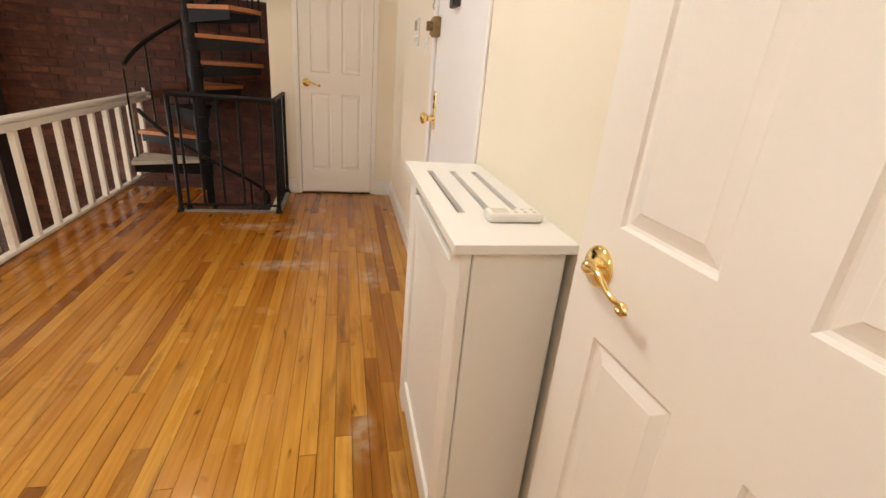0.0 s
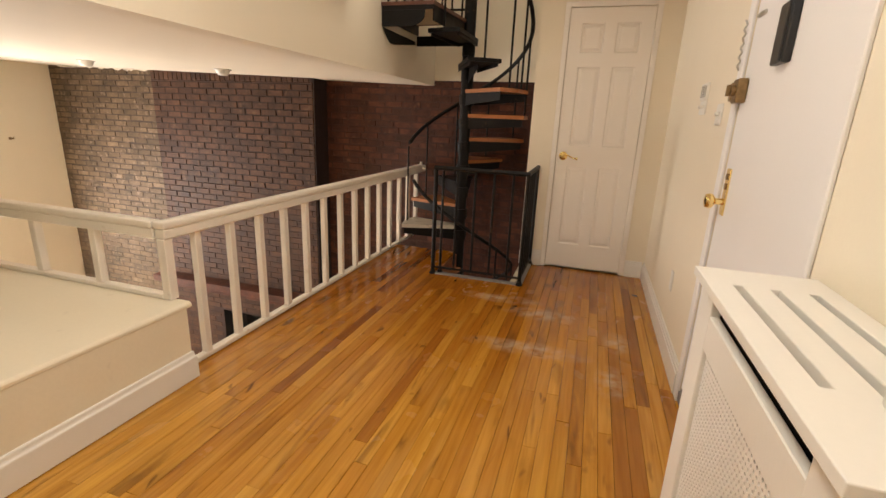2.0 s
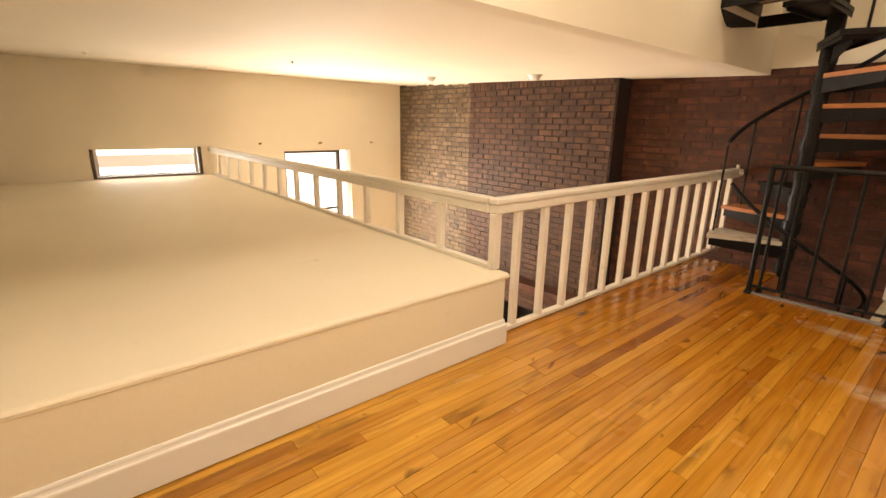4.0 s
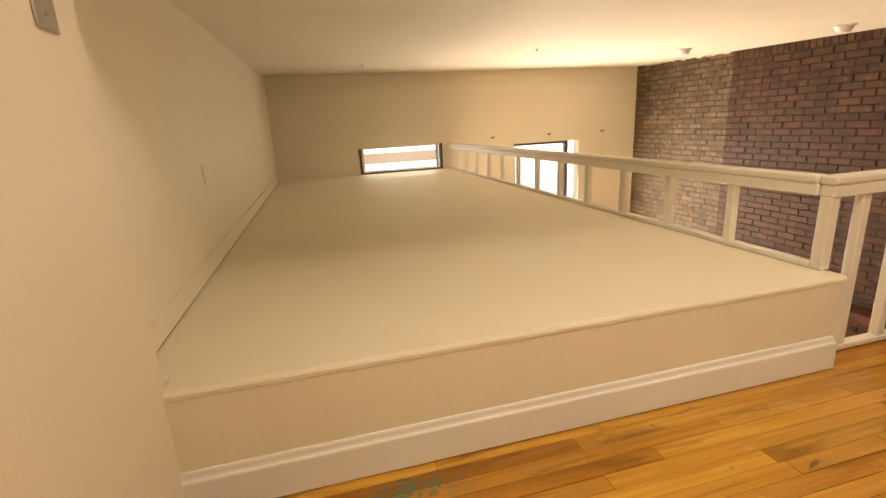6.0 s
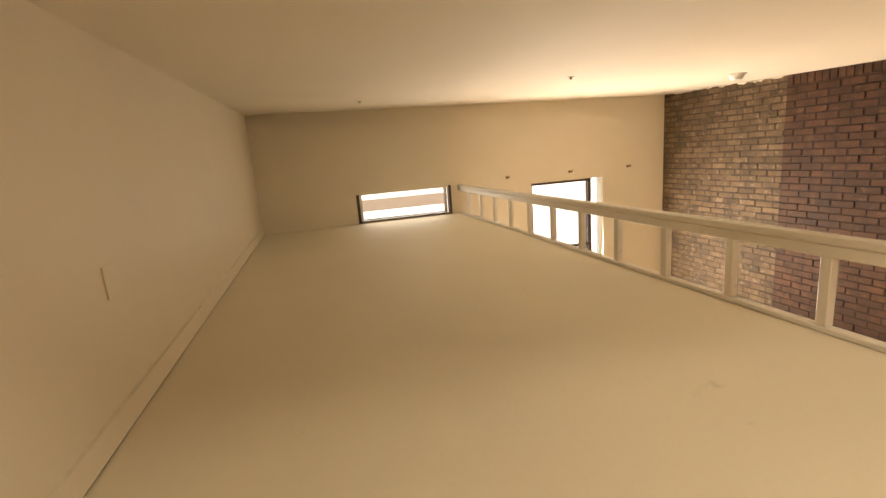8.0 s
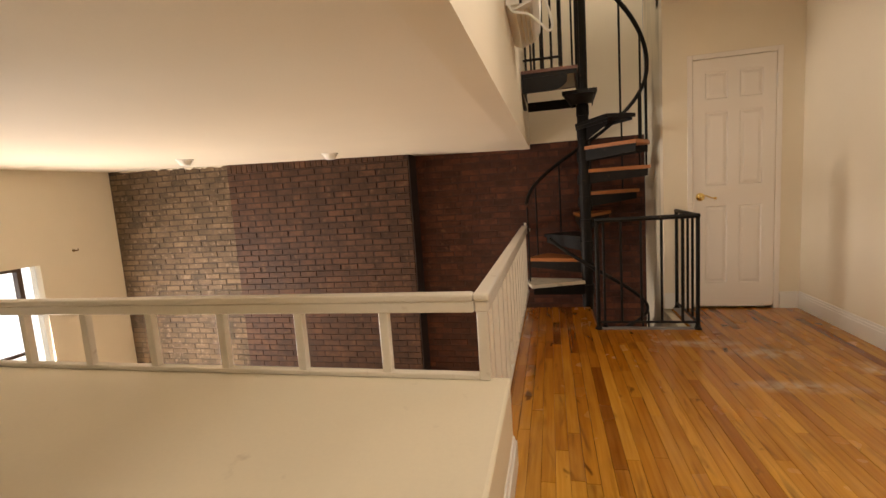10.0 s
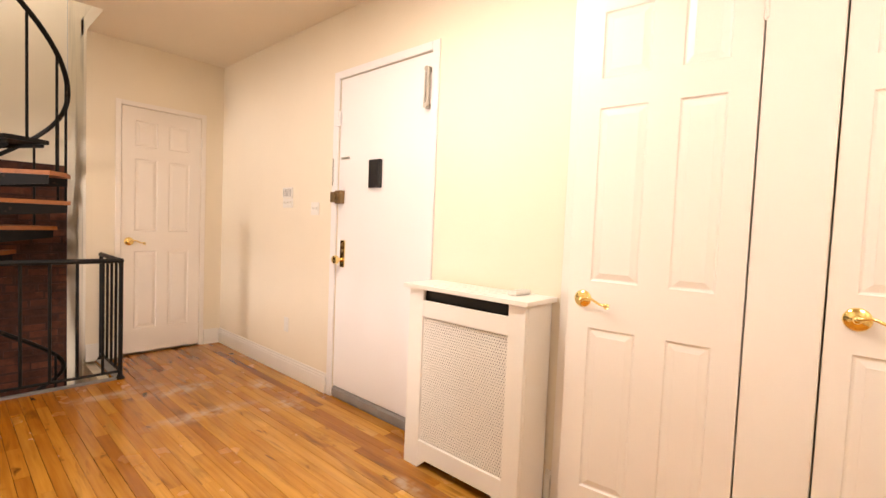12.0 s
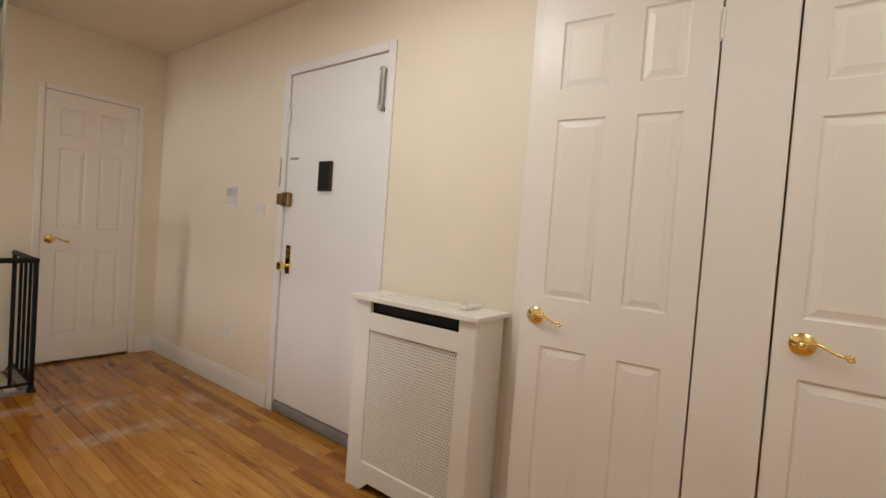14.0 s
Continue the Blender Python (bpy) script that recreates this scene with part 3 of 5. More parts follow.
def tread(k, wood):
    a, z = A0 - STEP * k, Z0 + RISE * k
    half = STEP / 2 + 3 if k < 7 else 14.0
    back = max(0.2, min(PR, (YBR - 0.03 - PY) / max(0.01, math.sin(radians(a)))) if math.sin(radians(a)) > 0.3 else PR)
    ri, ai = (0.055, 60) if k < 7 else (0.09, 80)
    pts = [on_circle(a + ai, ri, 0)[:2], on_circle(a + half, back, 0)[:2], on_circle(a, back, 0)[:2], on_circle(a - half, back, 0)[:2], on_circle(a - ai, ri, 0)[:2]]
    bm = prism(bmesh.new(), [(x, min(y, YBR - 0.02)) for x, y in pts], z - 0.008, z + 0.022)
    t = part("tread", bm, wood, stair, "worn orange wooden tread" if wood is TREAD else ("grey painted bottom tread" if wood is GREYSTEP else ""))
    # pan with a bent front plate under the board
    bm = bmesh.new()
    drop = (-0.028, -0.022, -0.022, -0.028) if k > 6 else (-0.10, -0.06, -0.06, -0.10)
    for s in (1, -1):
        p, q = Vector(on_circle(a + (55 if k < 7 else 78) * s, 0.055 if k < 7 else 0.085, z - 0.009)), Vector(on_circle(a + (half - 2) * s, back - 0.02, z - 0.009))
        p.y, q.y = min(p.y, YBR - 0.03), min(q.y, YBR - 0.03)
        n2 = (q - p).cross(Vector((0, 0, 1))).normalized() * 0.003
        vs = [bm.verts.new(v) for v in (p - n2, q - n2, q + n2, p + n2)]
        ws = [bm.verts.new(v + Vector((0, 0, d))) for v, d in zip((p - n2, q - n2, q + n2, p + n2), drop)]
        bm.faces.new(vs), bm.faces.new(ws[::-1])
        for i in range(4):
            j = (i + 1) % 4
            bm.faces.new((vs[i], ws[i], ws[j], vs[j]))
    if k == 7:
        o, e = Vector(on_circle(a, 0.05, 0)), Vector(on_circle(a, 0.36, 0))
        n2 = (e - o).cross(Vector((0, 0, 1))).normalized() * 0.003
        loft(bm, [[(v + n2 * w) for v in (o + Vector((0, 0, z - 0.010)), e + Vector((0, 0, z - 0.010)), e + Vector((0, 0, z - 0.03)), o + Vector((0, 0, z - 0.13)))] for w in (-1, 1)])
    rod(bm, (PX, PY, z - 0.11), (PX, PY, z - 0.02), 0.062 if k < 7 else 0.055, 16)
    part("bracket", bm, IRON, t, "black iron tread bracket")
    return a, z, back


def rail_at(a):
    return 2.0 - RISE / STEP * a if a > -3 else 2.0174 + 0.0080 * (-3 - a)


for k in range(-9, 9):
    # tread 2 takes the black iron colour to paint it unlit behind the pole
    wood = GREYSTEP if k == 0 else (IRON if k in (2, 7, 8) else TREAD)
    if k in (-1,):
        continue
    a, z, back = tread(k, wood)
    if k >= 0 or k < -3:
        for da in ((0.0,) if k not in (5, 6) else (-9.0, 9.0)):
            x, y, _ = on_circle(a + da, min(back, PR) - 0.025, 0)
            top = rail_at(a + da)
            bm = rod(bmesh.new(), (x, min(y, YBR - 0.03), z + 0.0), (x, min(y, YBR - 0.03), min(top, 3.2)), 0.0085, 8)
            part("baluster", bm, IRON, stair, smooth=True)


def helix(a_from, a_to, r):
    n = int(abs(a_to - a_from) / 5)
    pts = []
    for i in range(n + 1):
        a = a_from + (a_to - a_from) * i / n
        x, y, _ = on_circle(a, r, 0)
        pts.append((x, min(y, YBR - 0.035), rail_at(a)))
    return pts


part("handrail", tube(bmesh.new(), helix(179, -150, PR - 0.02), 0.017), IRON, stair, smooth=True)
part("handrail", tube(bmesh.new(), helix(230, 520, PR - 0.04), 0.015), IRON, stair, smooth=True)

# upper landing with its own fence
LZ = 2.0
bm = prism(bmesh.new(), [(XS + 0.004, 3.735), (-1.00, 3.735), (PX - 0.02, PY - 0.05), (PX - 0.045, PY + 0.03), (XS + 0.004, 4.50)], LZ - 0.024, LZ)
landing = part("landing", bm, LANDWOOD, stair, "dark red wooden landing board")
bm = bmesh.new()
box(bm, XS + 0.006, -1.01, 3.74, 3.75, LZ - 0.055, LZ - 0.025)
box(bm, XS + 0.006, XS + 0.016, 3.75, 4.48, LZ - 0.11, LZ - 0.025)
p, q = Vector((-1.01, 3.745, 0)), Vector((PX - 0.035, PY - 0.06, 0))
s = (q - p).cross(Vector((0, 0, 1))).normalized() * 0.005
prism(bm, [(v.x, v.y) for v in (p - s, q - s, q + s, p + s)], LZ - 0.13, LZ - 0.025)
part("fascia", bm, IRON, landing, "black iron landing frame")
# front plate with a scooped end, rear beam, wall bracket and bare plywood underside
x1 = -1.075
edge = [(XS + 0.006, LZ - 0.056), (XS + 0.006, LZ - 0.165), (x1 - 0.13, LZ - 0.165)]
edge += [(x1 - 0.13 + 0.13 * math.sin(radians(a)), LZ - 0.165 + 0.075 * (1 - math.cos(radians(a)))) for a in range(15, 91, 15)] + [(x1, LZ - 0.056)]
part("front_plate", loft(bmesh.new(), [[(x, y, z) for x, z in edge] for y in (3.741, 3.749)]), IRON, landing, "black iron plate with a rounded end")
part("rear_beam", box(bmesh.new(), XS + 0.017, PX - 0.052, 4.43, 4.45, LZ - 0.20, LZ - 0.12, 0.002), IRON, landing, "black iron beam")
br = [(3.76, LZ - 0.165), (4.42, LZ - 0.165), (4.42, LZ - 0.19), (3.98, LZ - 0.255), (3.90, LZ - 0.255), (3.84, LZ - 0.225)]
part("wall_bracket", loft(bmesh.new(), [[(x, y, z) for y, z in br] for x in (XS + 0.002, XS + 0.010)]), IRON, landing, "black iron wall bracket")
part("underside", prism(bmesh.new(), [(XS + 0.018, 3.752), (-1.03, 3.752), (PX - 0.06, PY - 0.06), (XS + 0.018, 4.42)], LZ - 0.031, LZ - 0.0255), BEIGE, landing, "bare pale plywood underside")
part("lower_bar", rod(bmesh.new(), (XS + 0.02, 4.44, LZ + 0.085), (PX - 0.05, 4.44, LZ + 0.085), 0.010, 8), IRON, stair)
part("lower_bar", rod(bmesh.new(), (XS + 0.02, 3.78, LZ + 0.085), (-1.12, 3.78, LZ + 0.085), 0.010, 8), IRON, stair)
for x, y in [(-1.38 + 0.065 * i, 3.78) for i in range(5)] + [(-1.36 + 0.09 * i, 4.44) for i in range(5)]:
    big = 0.015 if x > -1.14 and y < 4 else 0.0085
    part("baluster", rod(bmesh.new(), (x, y, LZ), (x, y, 3.0), big, 8), IRON, stair, smooth=True)

# ---------------------------------------------------------------- black fence at the stairwell
fence = thing("stair_guard_rail", (-0.56, FY, 0), "black iron guard rail around the stairwell", "guard rail")
bm = bmesh.new()
tube(bm, [(FX0 - 0.012, FY, FT), (FX1 + 0.012, FY, FT)], 0.017)
tube(bm, [(FX1, FY - 0.01, FT), (FX1, YC - 0.01, FT + 0.004)], 0.017)
part("top_rail", bm, IRON, fence, smooth=True)
bm = bmesh.new()
tube(bm, [(FX0, FY, 0.055), (FX1, FY, 0.055)], 0.010)
tube(bm, [(FX1, FY, 0.055), (FX1, YC - 0.01, 0.055)], 0.010)
part("bottom_rail", bm, IRON, fence, smooth=True)
for x, y, r in ((FX0, FY, 0.016), (FX0 + 0.05, FY + 0.03, 0.010), (FX1, FY, 0.014), (FX1, YC - 0.02, 0.013)):
    p = part("post", rod(bmesh.new(), (x, y, 0.0), (x, y, FT), r, 10), IRON, fence, smooth=True)
    part("foot", lathe(bmesh.new(), ((0.028, 0.0), (0.028, 0.008), (0.018, 0.02), (0.018, 0.03)), Matrix.Translation((x, y, 0.001)), 12), IRON, p)
for x, y in [(FX0 + 0.17 + 0.14 * i, FY) for i in range(4)] + [(FX1, FY + 0.13 + 0.125 * i) for i in range(3)]:
    part("baluster", rod(bmesh.new(), (x, y, 0.055), (x, y, FT), 0.0095, 8), IRON, fence, smooth=True)
bm = bmesh.new()
box(bm, FX0, FX1 + 0.02, FY - 0.015, FY + 0.025, 0.001, 0.012)
box(bm, FX1 - 0.03, FX1 + 0.02, FY + 0.025, YC, 0.001, 0.012)
single("stairwell_edge_trim", bm, GREYMETAL, "pale worn trim strip around the stairwell opening", "trim", kind="structure")

# ---------------------------------------------------------------- doors
def panelled_leaf(w, h, t, panels):
    """A leaf in the xz plane, hinge at x=0, front towards -y; panels as (x0, x1, z0, z1)."""
    bm = box(bmesh.new(), 0, w, 0, t, 0, h, 0.002)
    front = [f for f in bm.faces if f.normal.y < -0.9 and f.calc_area() > w * h * 0.5]
    bmesh.ops.delete(bm, geom=front, context="FACES_ONLY")
    y = 0.0
    xs = sorted({0.002, w - 0.002, *[p[0] for p in panels], *[p[1] for p in panels]})
    zs = sorted({0.002, h - 0.002, *[p[2] for p in panels], *[p[3] for p in panels]})
    for xa, xb in zip(xs, xs[1:]):
        for za, zb in zip(zs, zs[1:]):
            if any(p[0] <= xa + 1e-6 and xb <= p[1] + 1e-6 and p[2] <= za + 1e-6 and zb <= p[3] + 1e-6 for p in panels):
                continue
            bm.faces.new([bm.verts.new(v) for v in ((xa, y, za), (xb, y, za), (xb, y, zb), (xa, y, zb))])
    for x0, x1, z0, z1 in panels:
        loops = []
        for inset, depth in ((0, 0), (0.004, 0.006), (0.009, 0.0075), (0.014, 0.0065), (0.030, 0.002), (0.032, 0.001)):
            loops.append([bm.verts.new(v) for v in ((x0 + inset, y + depth, z0 + inset), (x1 - inset, y + depth, z0 + inset), (x1 - inset, y + depth, z1 - inset), (x0 + inset, y + depth, z1 - inset))])
        for a, b in zip(loops, loops[1:]):
            for i in range(4):
                j = (i + 1) % 4
                bm.faces.new((a[i], a[j], b[j], b[i]))
        bm.faces.new(loops[-1])
    bmesh.ops.remove_doubles(bm, verts=bm.verts, dist=2e-4)
    return bm


def lever(parent, m, flip=1):
    """A round brass rose with a curved lever that ends in a curl; m: place on the leaf, -y outward."""
    turn = m @ Matrix.Rotation(radians(90), 4, "X")
    bm = lathe(bmesh.new(), ((0.034, 0), (0.034, 0.003), (0.031, 0.007), (0.021, 0.010), (0.013, 0.013), (0.010, 0.026), (0.005, 0.030)), turn, 28)
    rose = part("rose", bm, BRASS, parent, "polished brass rose", True)
    pts = [m @ Vector((0, -0.024, 0))]
    for i in range(1, 17):
        u = i / 16
        pts.append(m @ Vector((flip * 0.104 * u, -0.030, 0.010 * math.sin(u * 5.6) - 0.003 * u)))
    end = 0.010 * math.sin(5.6) - 0.003
    for i in range(1, 9):
        a = radians(36 * i)
        pts.append(m @ Vector((flip * (0.104 + 0.0075 * math.sin(a)), -0.030, end - 0.0065 + 0.0065 * math.cos(a))))
    part("lever", tube(bmesh.new(), pts, 0.0048, 10), BRASS, rose, "curled brass lever", True)


def hinge(parent, m):
    bm = bmesh.new()
    rod(bm, m @ Vector((0, -0.006, -0.045)), m @ Vector((0, -0.006, 0.045)), 0.0075, 10)
    rod(bm, m @ Vector((0, -0.006, -0.051)), m @ Vector((0, -0.006, -0.045)), 0.005, 8)
    rod(bm, m @ Vector((0, -0.006, 0.045)), m @ Vector((0, -0.006, 0.052)), 0.005, 8)
    part("hinge", bm, WHITE, parent, "white painted hinge")


def six(w, h):
    a, b, c, d = 0.092, w / 2 - 0.043, w / 2 + 0.043, w - 0.092
    rows = ((0.20, 0.845), (1.01, 1.60), (1.70, h - 0.105))
    return [(x0, x1, z0, z1) for z0, z1 in rows for x0, x1 in ((a, b), (c, d))]


def place_leaf(ob, name, bm, m, mat, label=""):
    bmesh.ops.transform(bm, verts=bm.verts, matrix=m)
    return part(name, bm, mat, ob, label)


# bathroom door, hinged on its rear jamb, nearly closed
BH = (XR - 0.002, B0 + 0.006, 0.012)
bath_m = pose(*BH, 0, 0, 90 + 4.0) @ Matrix.Diagonal((1, -1, 1, 1))
bath = thing("bathroom_door", BH, "white six-panel bathroom door, slightly ajar", "door", kind="structure")
bath_panels = [(x0, x1, z0, z1) for z0, z1 in ((0.135, 0.780), (0.966, 1.640), (1.752, 2.005)) for x0, x1 in ((0.086, 0.230), (0.336, 0.514))]
leaf = place_leaf(bath, "leaf", panelled_leaf(0.604, 2.110, 0.035, bath_panels), bath_m, DOOR)
lever(leaf, bath_m @ pose(0.540, 0, 0.892), -1)
for z in (0.17, 1.90):
    hinge(leaf, bath_m @ pose(-0.004, 0, z))
bm = box(bmesh.new(), XR - 0.010, XR, B1, B1 + 0.045, 0, BT + 0.045, 0.003)
box(bm, XR - 0.010, XR, B0 + 0.0005, B1 - 0.0005, BT, BT + 0.045, 0.003)
single("door_casing", bm, DOOR, "flat white casing round the bathroom door", "door casing", kind="structure")
bm = box(bmesh.new(), XR - 0.010, XR, K1 + 0.0005, B0, 0, BT + 0.045, 0.003)
single("door_casing", bm, DOOR, "wide flat white board between the two doors", "door casing", kind="structure")
bm = box(bmesh.new(), XR - 0.010, XR, K0 - 0.06, K0, 0, KT + 0.045, 0.003)
box(bm, XR - 0.010, XR, K0 + 0.0005, K1 - 0.0005, KT, KT + 0.045, 0.003)
single("door_casing", bm, DOOR, "flat white casing round the narrow closet door", "door casing", kind="structure")

# narrow closet door in the same wall
KH = (XR - 0.001, K0 + 0.004, 0.012)
k_m = pose(*KH, 0, 0, 90) @ Matrix.Diagonal((1, -1, 1, 1))
kd = thing("closet_door", KH, "narrow white three-panel closet door, closed", "door", kind="structure")
leaf = place_leaf(kd, "leaf", panelled_leaf(0.433, 2.000, 0.035, [(0.080, 0.367, 0.20, 0.835), (0.080, 0.367, 1.01, 1.59), (0.080, 0.367, 1.69, 1.895)]), k_m, DOOR)
lever(leaf, k_m @ pose(0.362, 0, 0.938), -1)

# closet door at the hall end
CH = (C0 + 0.003, YC - 0.001, 0.017)
c_m = pose(*CH)
cd = thing("closet_door", CH, "white six-panel closet door, closed, at the hall end", "door", kind="structure")
leaf = place_leaf(cd, "leaf", panelled_leaf(0.596, 2.013, 0.035, six(0.596, 2.013)), c_m, DOOR)
lever(leaf, c_m @ pose(0.055, 0, 0.925), 1)
for z in (0.25, 1.80):
    hinge(leaf, c_m @ pose(0.600, 0, z))
bm = bmesh.new()
for x0, x1, z1 in ((C0 - 0.038, C0, CT + 0.038), (C1, C1 + 0.038, CT + 0.038)):
    box(bm, x0, x1, YC - 0.008, YC, 0, z1, 0.002)
box(bm, C0 + 0.0005, C1 - 0.0005, YC - 0.008, YC, CT, CT + 0.038, 0.002)
single("door_casing", bm, DOOR, "flat white casing round the far closet door", "door casing", kind="structure")

# entry door: a flat steel leaf with its locks
entry = thing("entry_door", (XR, 1.98, 0), "flat white steel entry door, closed, with brass locks", "door", kind="structure")
bm = box(bmesh.new(), XR + 0.002, XR + 0.045, E0 + 0.005, E1 - 0.005, 0.075, ET - 0.006, 0.003)
eleaf = part("leaf", bm, STEELDOOR, entry)
bm = box(bmesh.new(), XR + 0.0, XR + 0.05, E0 + 0.003, E1 - 0.003, 0.0, 0.068, 0.004)
box(bm, XR - 0.006, XR + 0.002, E0 + 0.01, E1 - 0.004, 0.012, 0.058, 0.002)
part("threshold", bm, GREYMETAL, entry, "scuffed grey metal saddle")
bm = bmesh.new()
box(bm, XR - 0.012, XR, E0 - 0.052, E0 + 0.0005, 0, ET + 0.045, 0.003)
box(bm, XR - 0.012, XR, E1 - 0.0005, E1 + 0.055, 0, ET + 0.045, 0.003)
box(bm, XR - 0.012, XR, E0 + 0.0012, E1 - 0.0012, ET - 0.002, ET + 0.045, 0.003)
part("frame", bm, STEELDOOR, entry)
plate = part("lock_plate", box(bmesh.new(), XR - 0.004, XR + 0.003, 2.298, 2.345, 0.875, 1.052, 0.002), BRASS, eleaf, "brass escutcheon plate")
bm = lathe(bmesh.new(), ((0.013, 0), (0.012, 0.025), (0.026, 0.035), (0.029, 0.048), (0.024, 0.060), (0.008, 0.064)), pose(XR - 0.003, 2.328, 0.925, 0, -90, 0), 20)
part("knob", bm, BRASS, eleaf, "polished brass knob", True)
for z in (0.985, 1.022):
    part("keyhole", rod(bmesh.new(), (XR - 0.008, 2.322, z), (XR, 2.322, z), 0.012, 14), OLDBRASS, plate)
bm = box(bmesh.new(), XR - 0.032, XR + 0.002, 2.318, 2.388, 1.288, 1.374, 0.006, 2)
box(bm, XR - 0.030, XR - 0.012, 2.398, 2.440, 1.298, 1.366, 0.004)
rod(bm, (XR - 0.045, 2.35, 1.332), (XR - 0.03, 2.35, 1.332), 0.020, 16)
box(bm, XR - 0.060, XR - 0.045, 2.344, 2.356, 1.312, 1.352, 0.002)
part("deadlock", bm, OLDBRASS, eleaf, "tarnished brass surface deadlock")
bm = bmesh.new()
for i in range(11):
    z = 1.585 - 0.016 * i
    o = 0.004 if i % 2 else -0.004
    rod(bm, (XR - 0.018 + o, 2.432 + 0.002 * math.sin(i), z), (XR - 0.018 - o, 2.432 - 0.002 * math.sin(i), z - 0.015), 0.0035, 6)
part("door_chain", bm, STEEL, eleaf, "steel safety chain")
part("chain_track", box(bmesh.new(), XR - 0.008, XR + 0.003, 2.278, 2.355, 1.576, 1.589, 0.002), STEEL, eleaf)
bm = box(bmesh.new(), XR - 0.022, XR + 0.003, 1.950, 2.055, 1.383, 1.553, 0.006, 2)
box(bm, XR - 0.028, XR - 0.020, 1.962, 1.982, 1.388, 1.548, 0.002)
part("door_viewer", bm, BLACK, eleaf, "black plastic door viewer box")
bm = bmesh.new()
tube(bm, [(XR - 0.026, 1.568, 1.805), (XR - 0.026, 1.568, 2.0)], 0.010)
tube(bm, [(XR - 0.026, 1.592, 1.815), (XR - 0.024, 1.590, 1.985)], 0.006)
for z in (1.805, 2.0):
    rod(bm, (XR - 0.034, 1.58, z), (XR + 0.002, 1.58, z), 0.014, 12)
part("door_closer", bm, STEEL, eleaf, "nickel spring door closer")
bm = bmesh.new()
rod(bm, (XR - 0.016, E1, 1.79), (XR - 0.016, E1, 1.89), 0.009, 10)
box(bm, XR - 0.016, XR - 0.0125, E1 - 0.03, E1 + 0.03, 1.795, 1.885)
part("bracket", bm, STEELDOOR, eleaf, "white painted latch bracket")

# ---------------------------------------------------------------- radiator cover
RY0, RY1, RXF, RH = 0.780, 1.440, 0.480, 0.887
cover = thing("radiator_cover", (0.59, 1.11, 0), "white wooden radiator cover with perforated metal grille", "radiator cover")
top_m = bmesh.new()
tx0, tx1, ty0, ty1 = RXF - 0.019, XR - 0.001, RY0 - 0.017, RY1 + 0.028
slots = [(RXF + 0.030 + 0.066 * i, RXF + 0.047 + 0.066 * i) for i in range(3)]
sy0, sy1 = RY0 + 0.17, RY1 - 0.09
edges_x = [tx0] + [v for s in slots for v in s] + [tx1]
solid(top_m, [(tx0, tx1, ty0, sy0, RH - 0.020, RH), (tx0, tx1, sy1, ty1, RH - 0.020, RH)] + [(edges_x[i], edges_x[i + 1], sy0, sy1, RH - 0.020, RH) for i in range(0, len(edges_x), 2)])
bmesh.ops.dissolve_limit(top_m, angle_limit=0.01, verts=top_m.verts, edges=top_m.edges)
bmesh.ops.bevel(top_m, geom=[e for e in top_m.edges if len(e.link_faces) == 2 and e.calc_face_angle() > 1], offset=0.0022, segments=2, profile=0.5, affect="EDGES")
part("top", top_m, WHITE, cover, "white top board with three long slots")
bm = box(bmesh.new(), RXF + 0.022, XR - 0.016, RY0, RY0 + 0.018, 0.0, RH - 0.021, 0.002)
part("side_panel", bm, WHITE, cover)
bm = box(bmesh.new(), RXF + 0.022, XR - 0.016, RY1 - 0.018, RY1, 0.0, RH - 0.021, 0.002)
part("side_panel", bm, WHITE, cover)
bm = bmesh.new()
gz0, gz1, gy0, gy1 = 0.132, 0.735, 0.862, 1.347
box(bm, RXF, RXF + 0.020, RY0, gy0, 0.0, RH - 0.021, 0.002)
box(bm, RXF, RXF + 0.020, gy1, RY1, 0.0, RH - 0.021, 0.002)
box(bm, RXF + 0.0005, RXF + 0.0195, gy0 - 0.002, gy1 + 0.002, gz1, RH - 0.075, 0.002)
box(bm, RXF + 0.0005, RXF + 0.0195, gy0 - 0.002, gy1 + 0.002, 0.045, gz0, 0.002)
for s, y in ((1, gy0 - 0.002), (-1, gy1 + 0.002)):
    v = [(RXF + 0.0005, y, 0.046), (RXF + 0.0005, y, 0.0), (RXF + 0.0005, y + s * 0.05, 0.046)]
    lo = [bm.verts.new(p) for p in v]
    hi = [bm.verts.new((p[0] + 0.019, p[1], p[2])) for p in v]
    bm.faces.new(lo), bm.faces.new(hi[::-1])
    for i in range(3):
        j = (i + 1) % 3
        bm.faces.new((lo[i], lo[j], hi[j], hi[i]))
front = part("front_frame", bm, WHITE, cover)
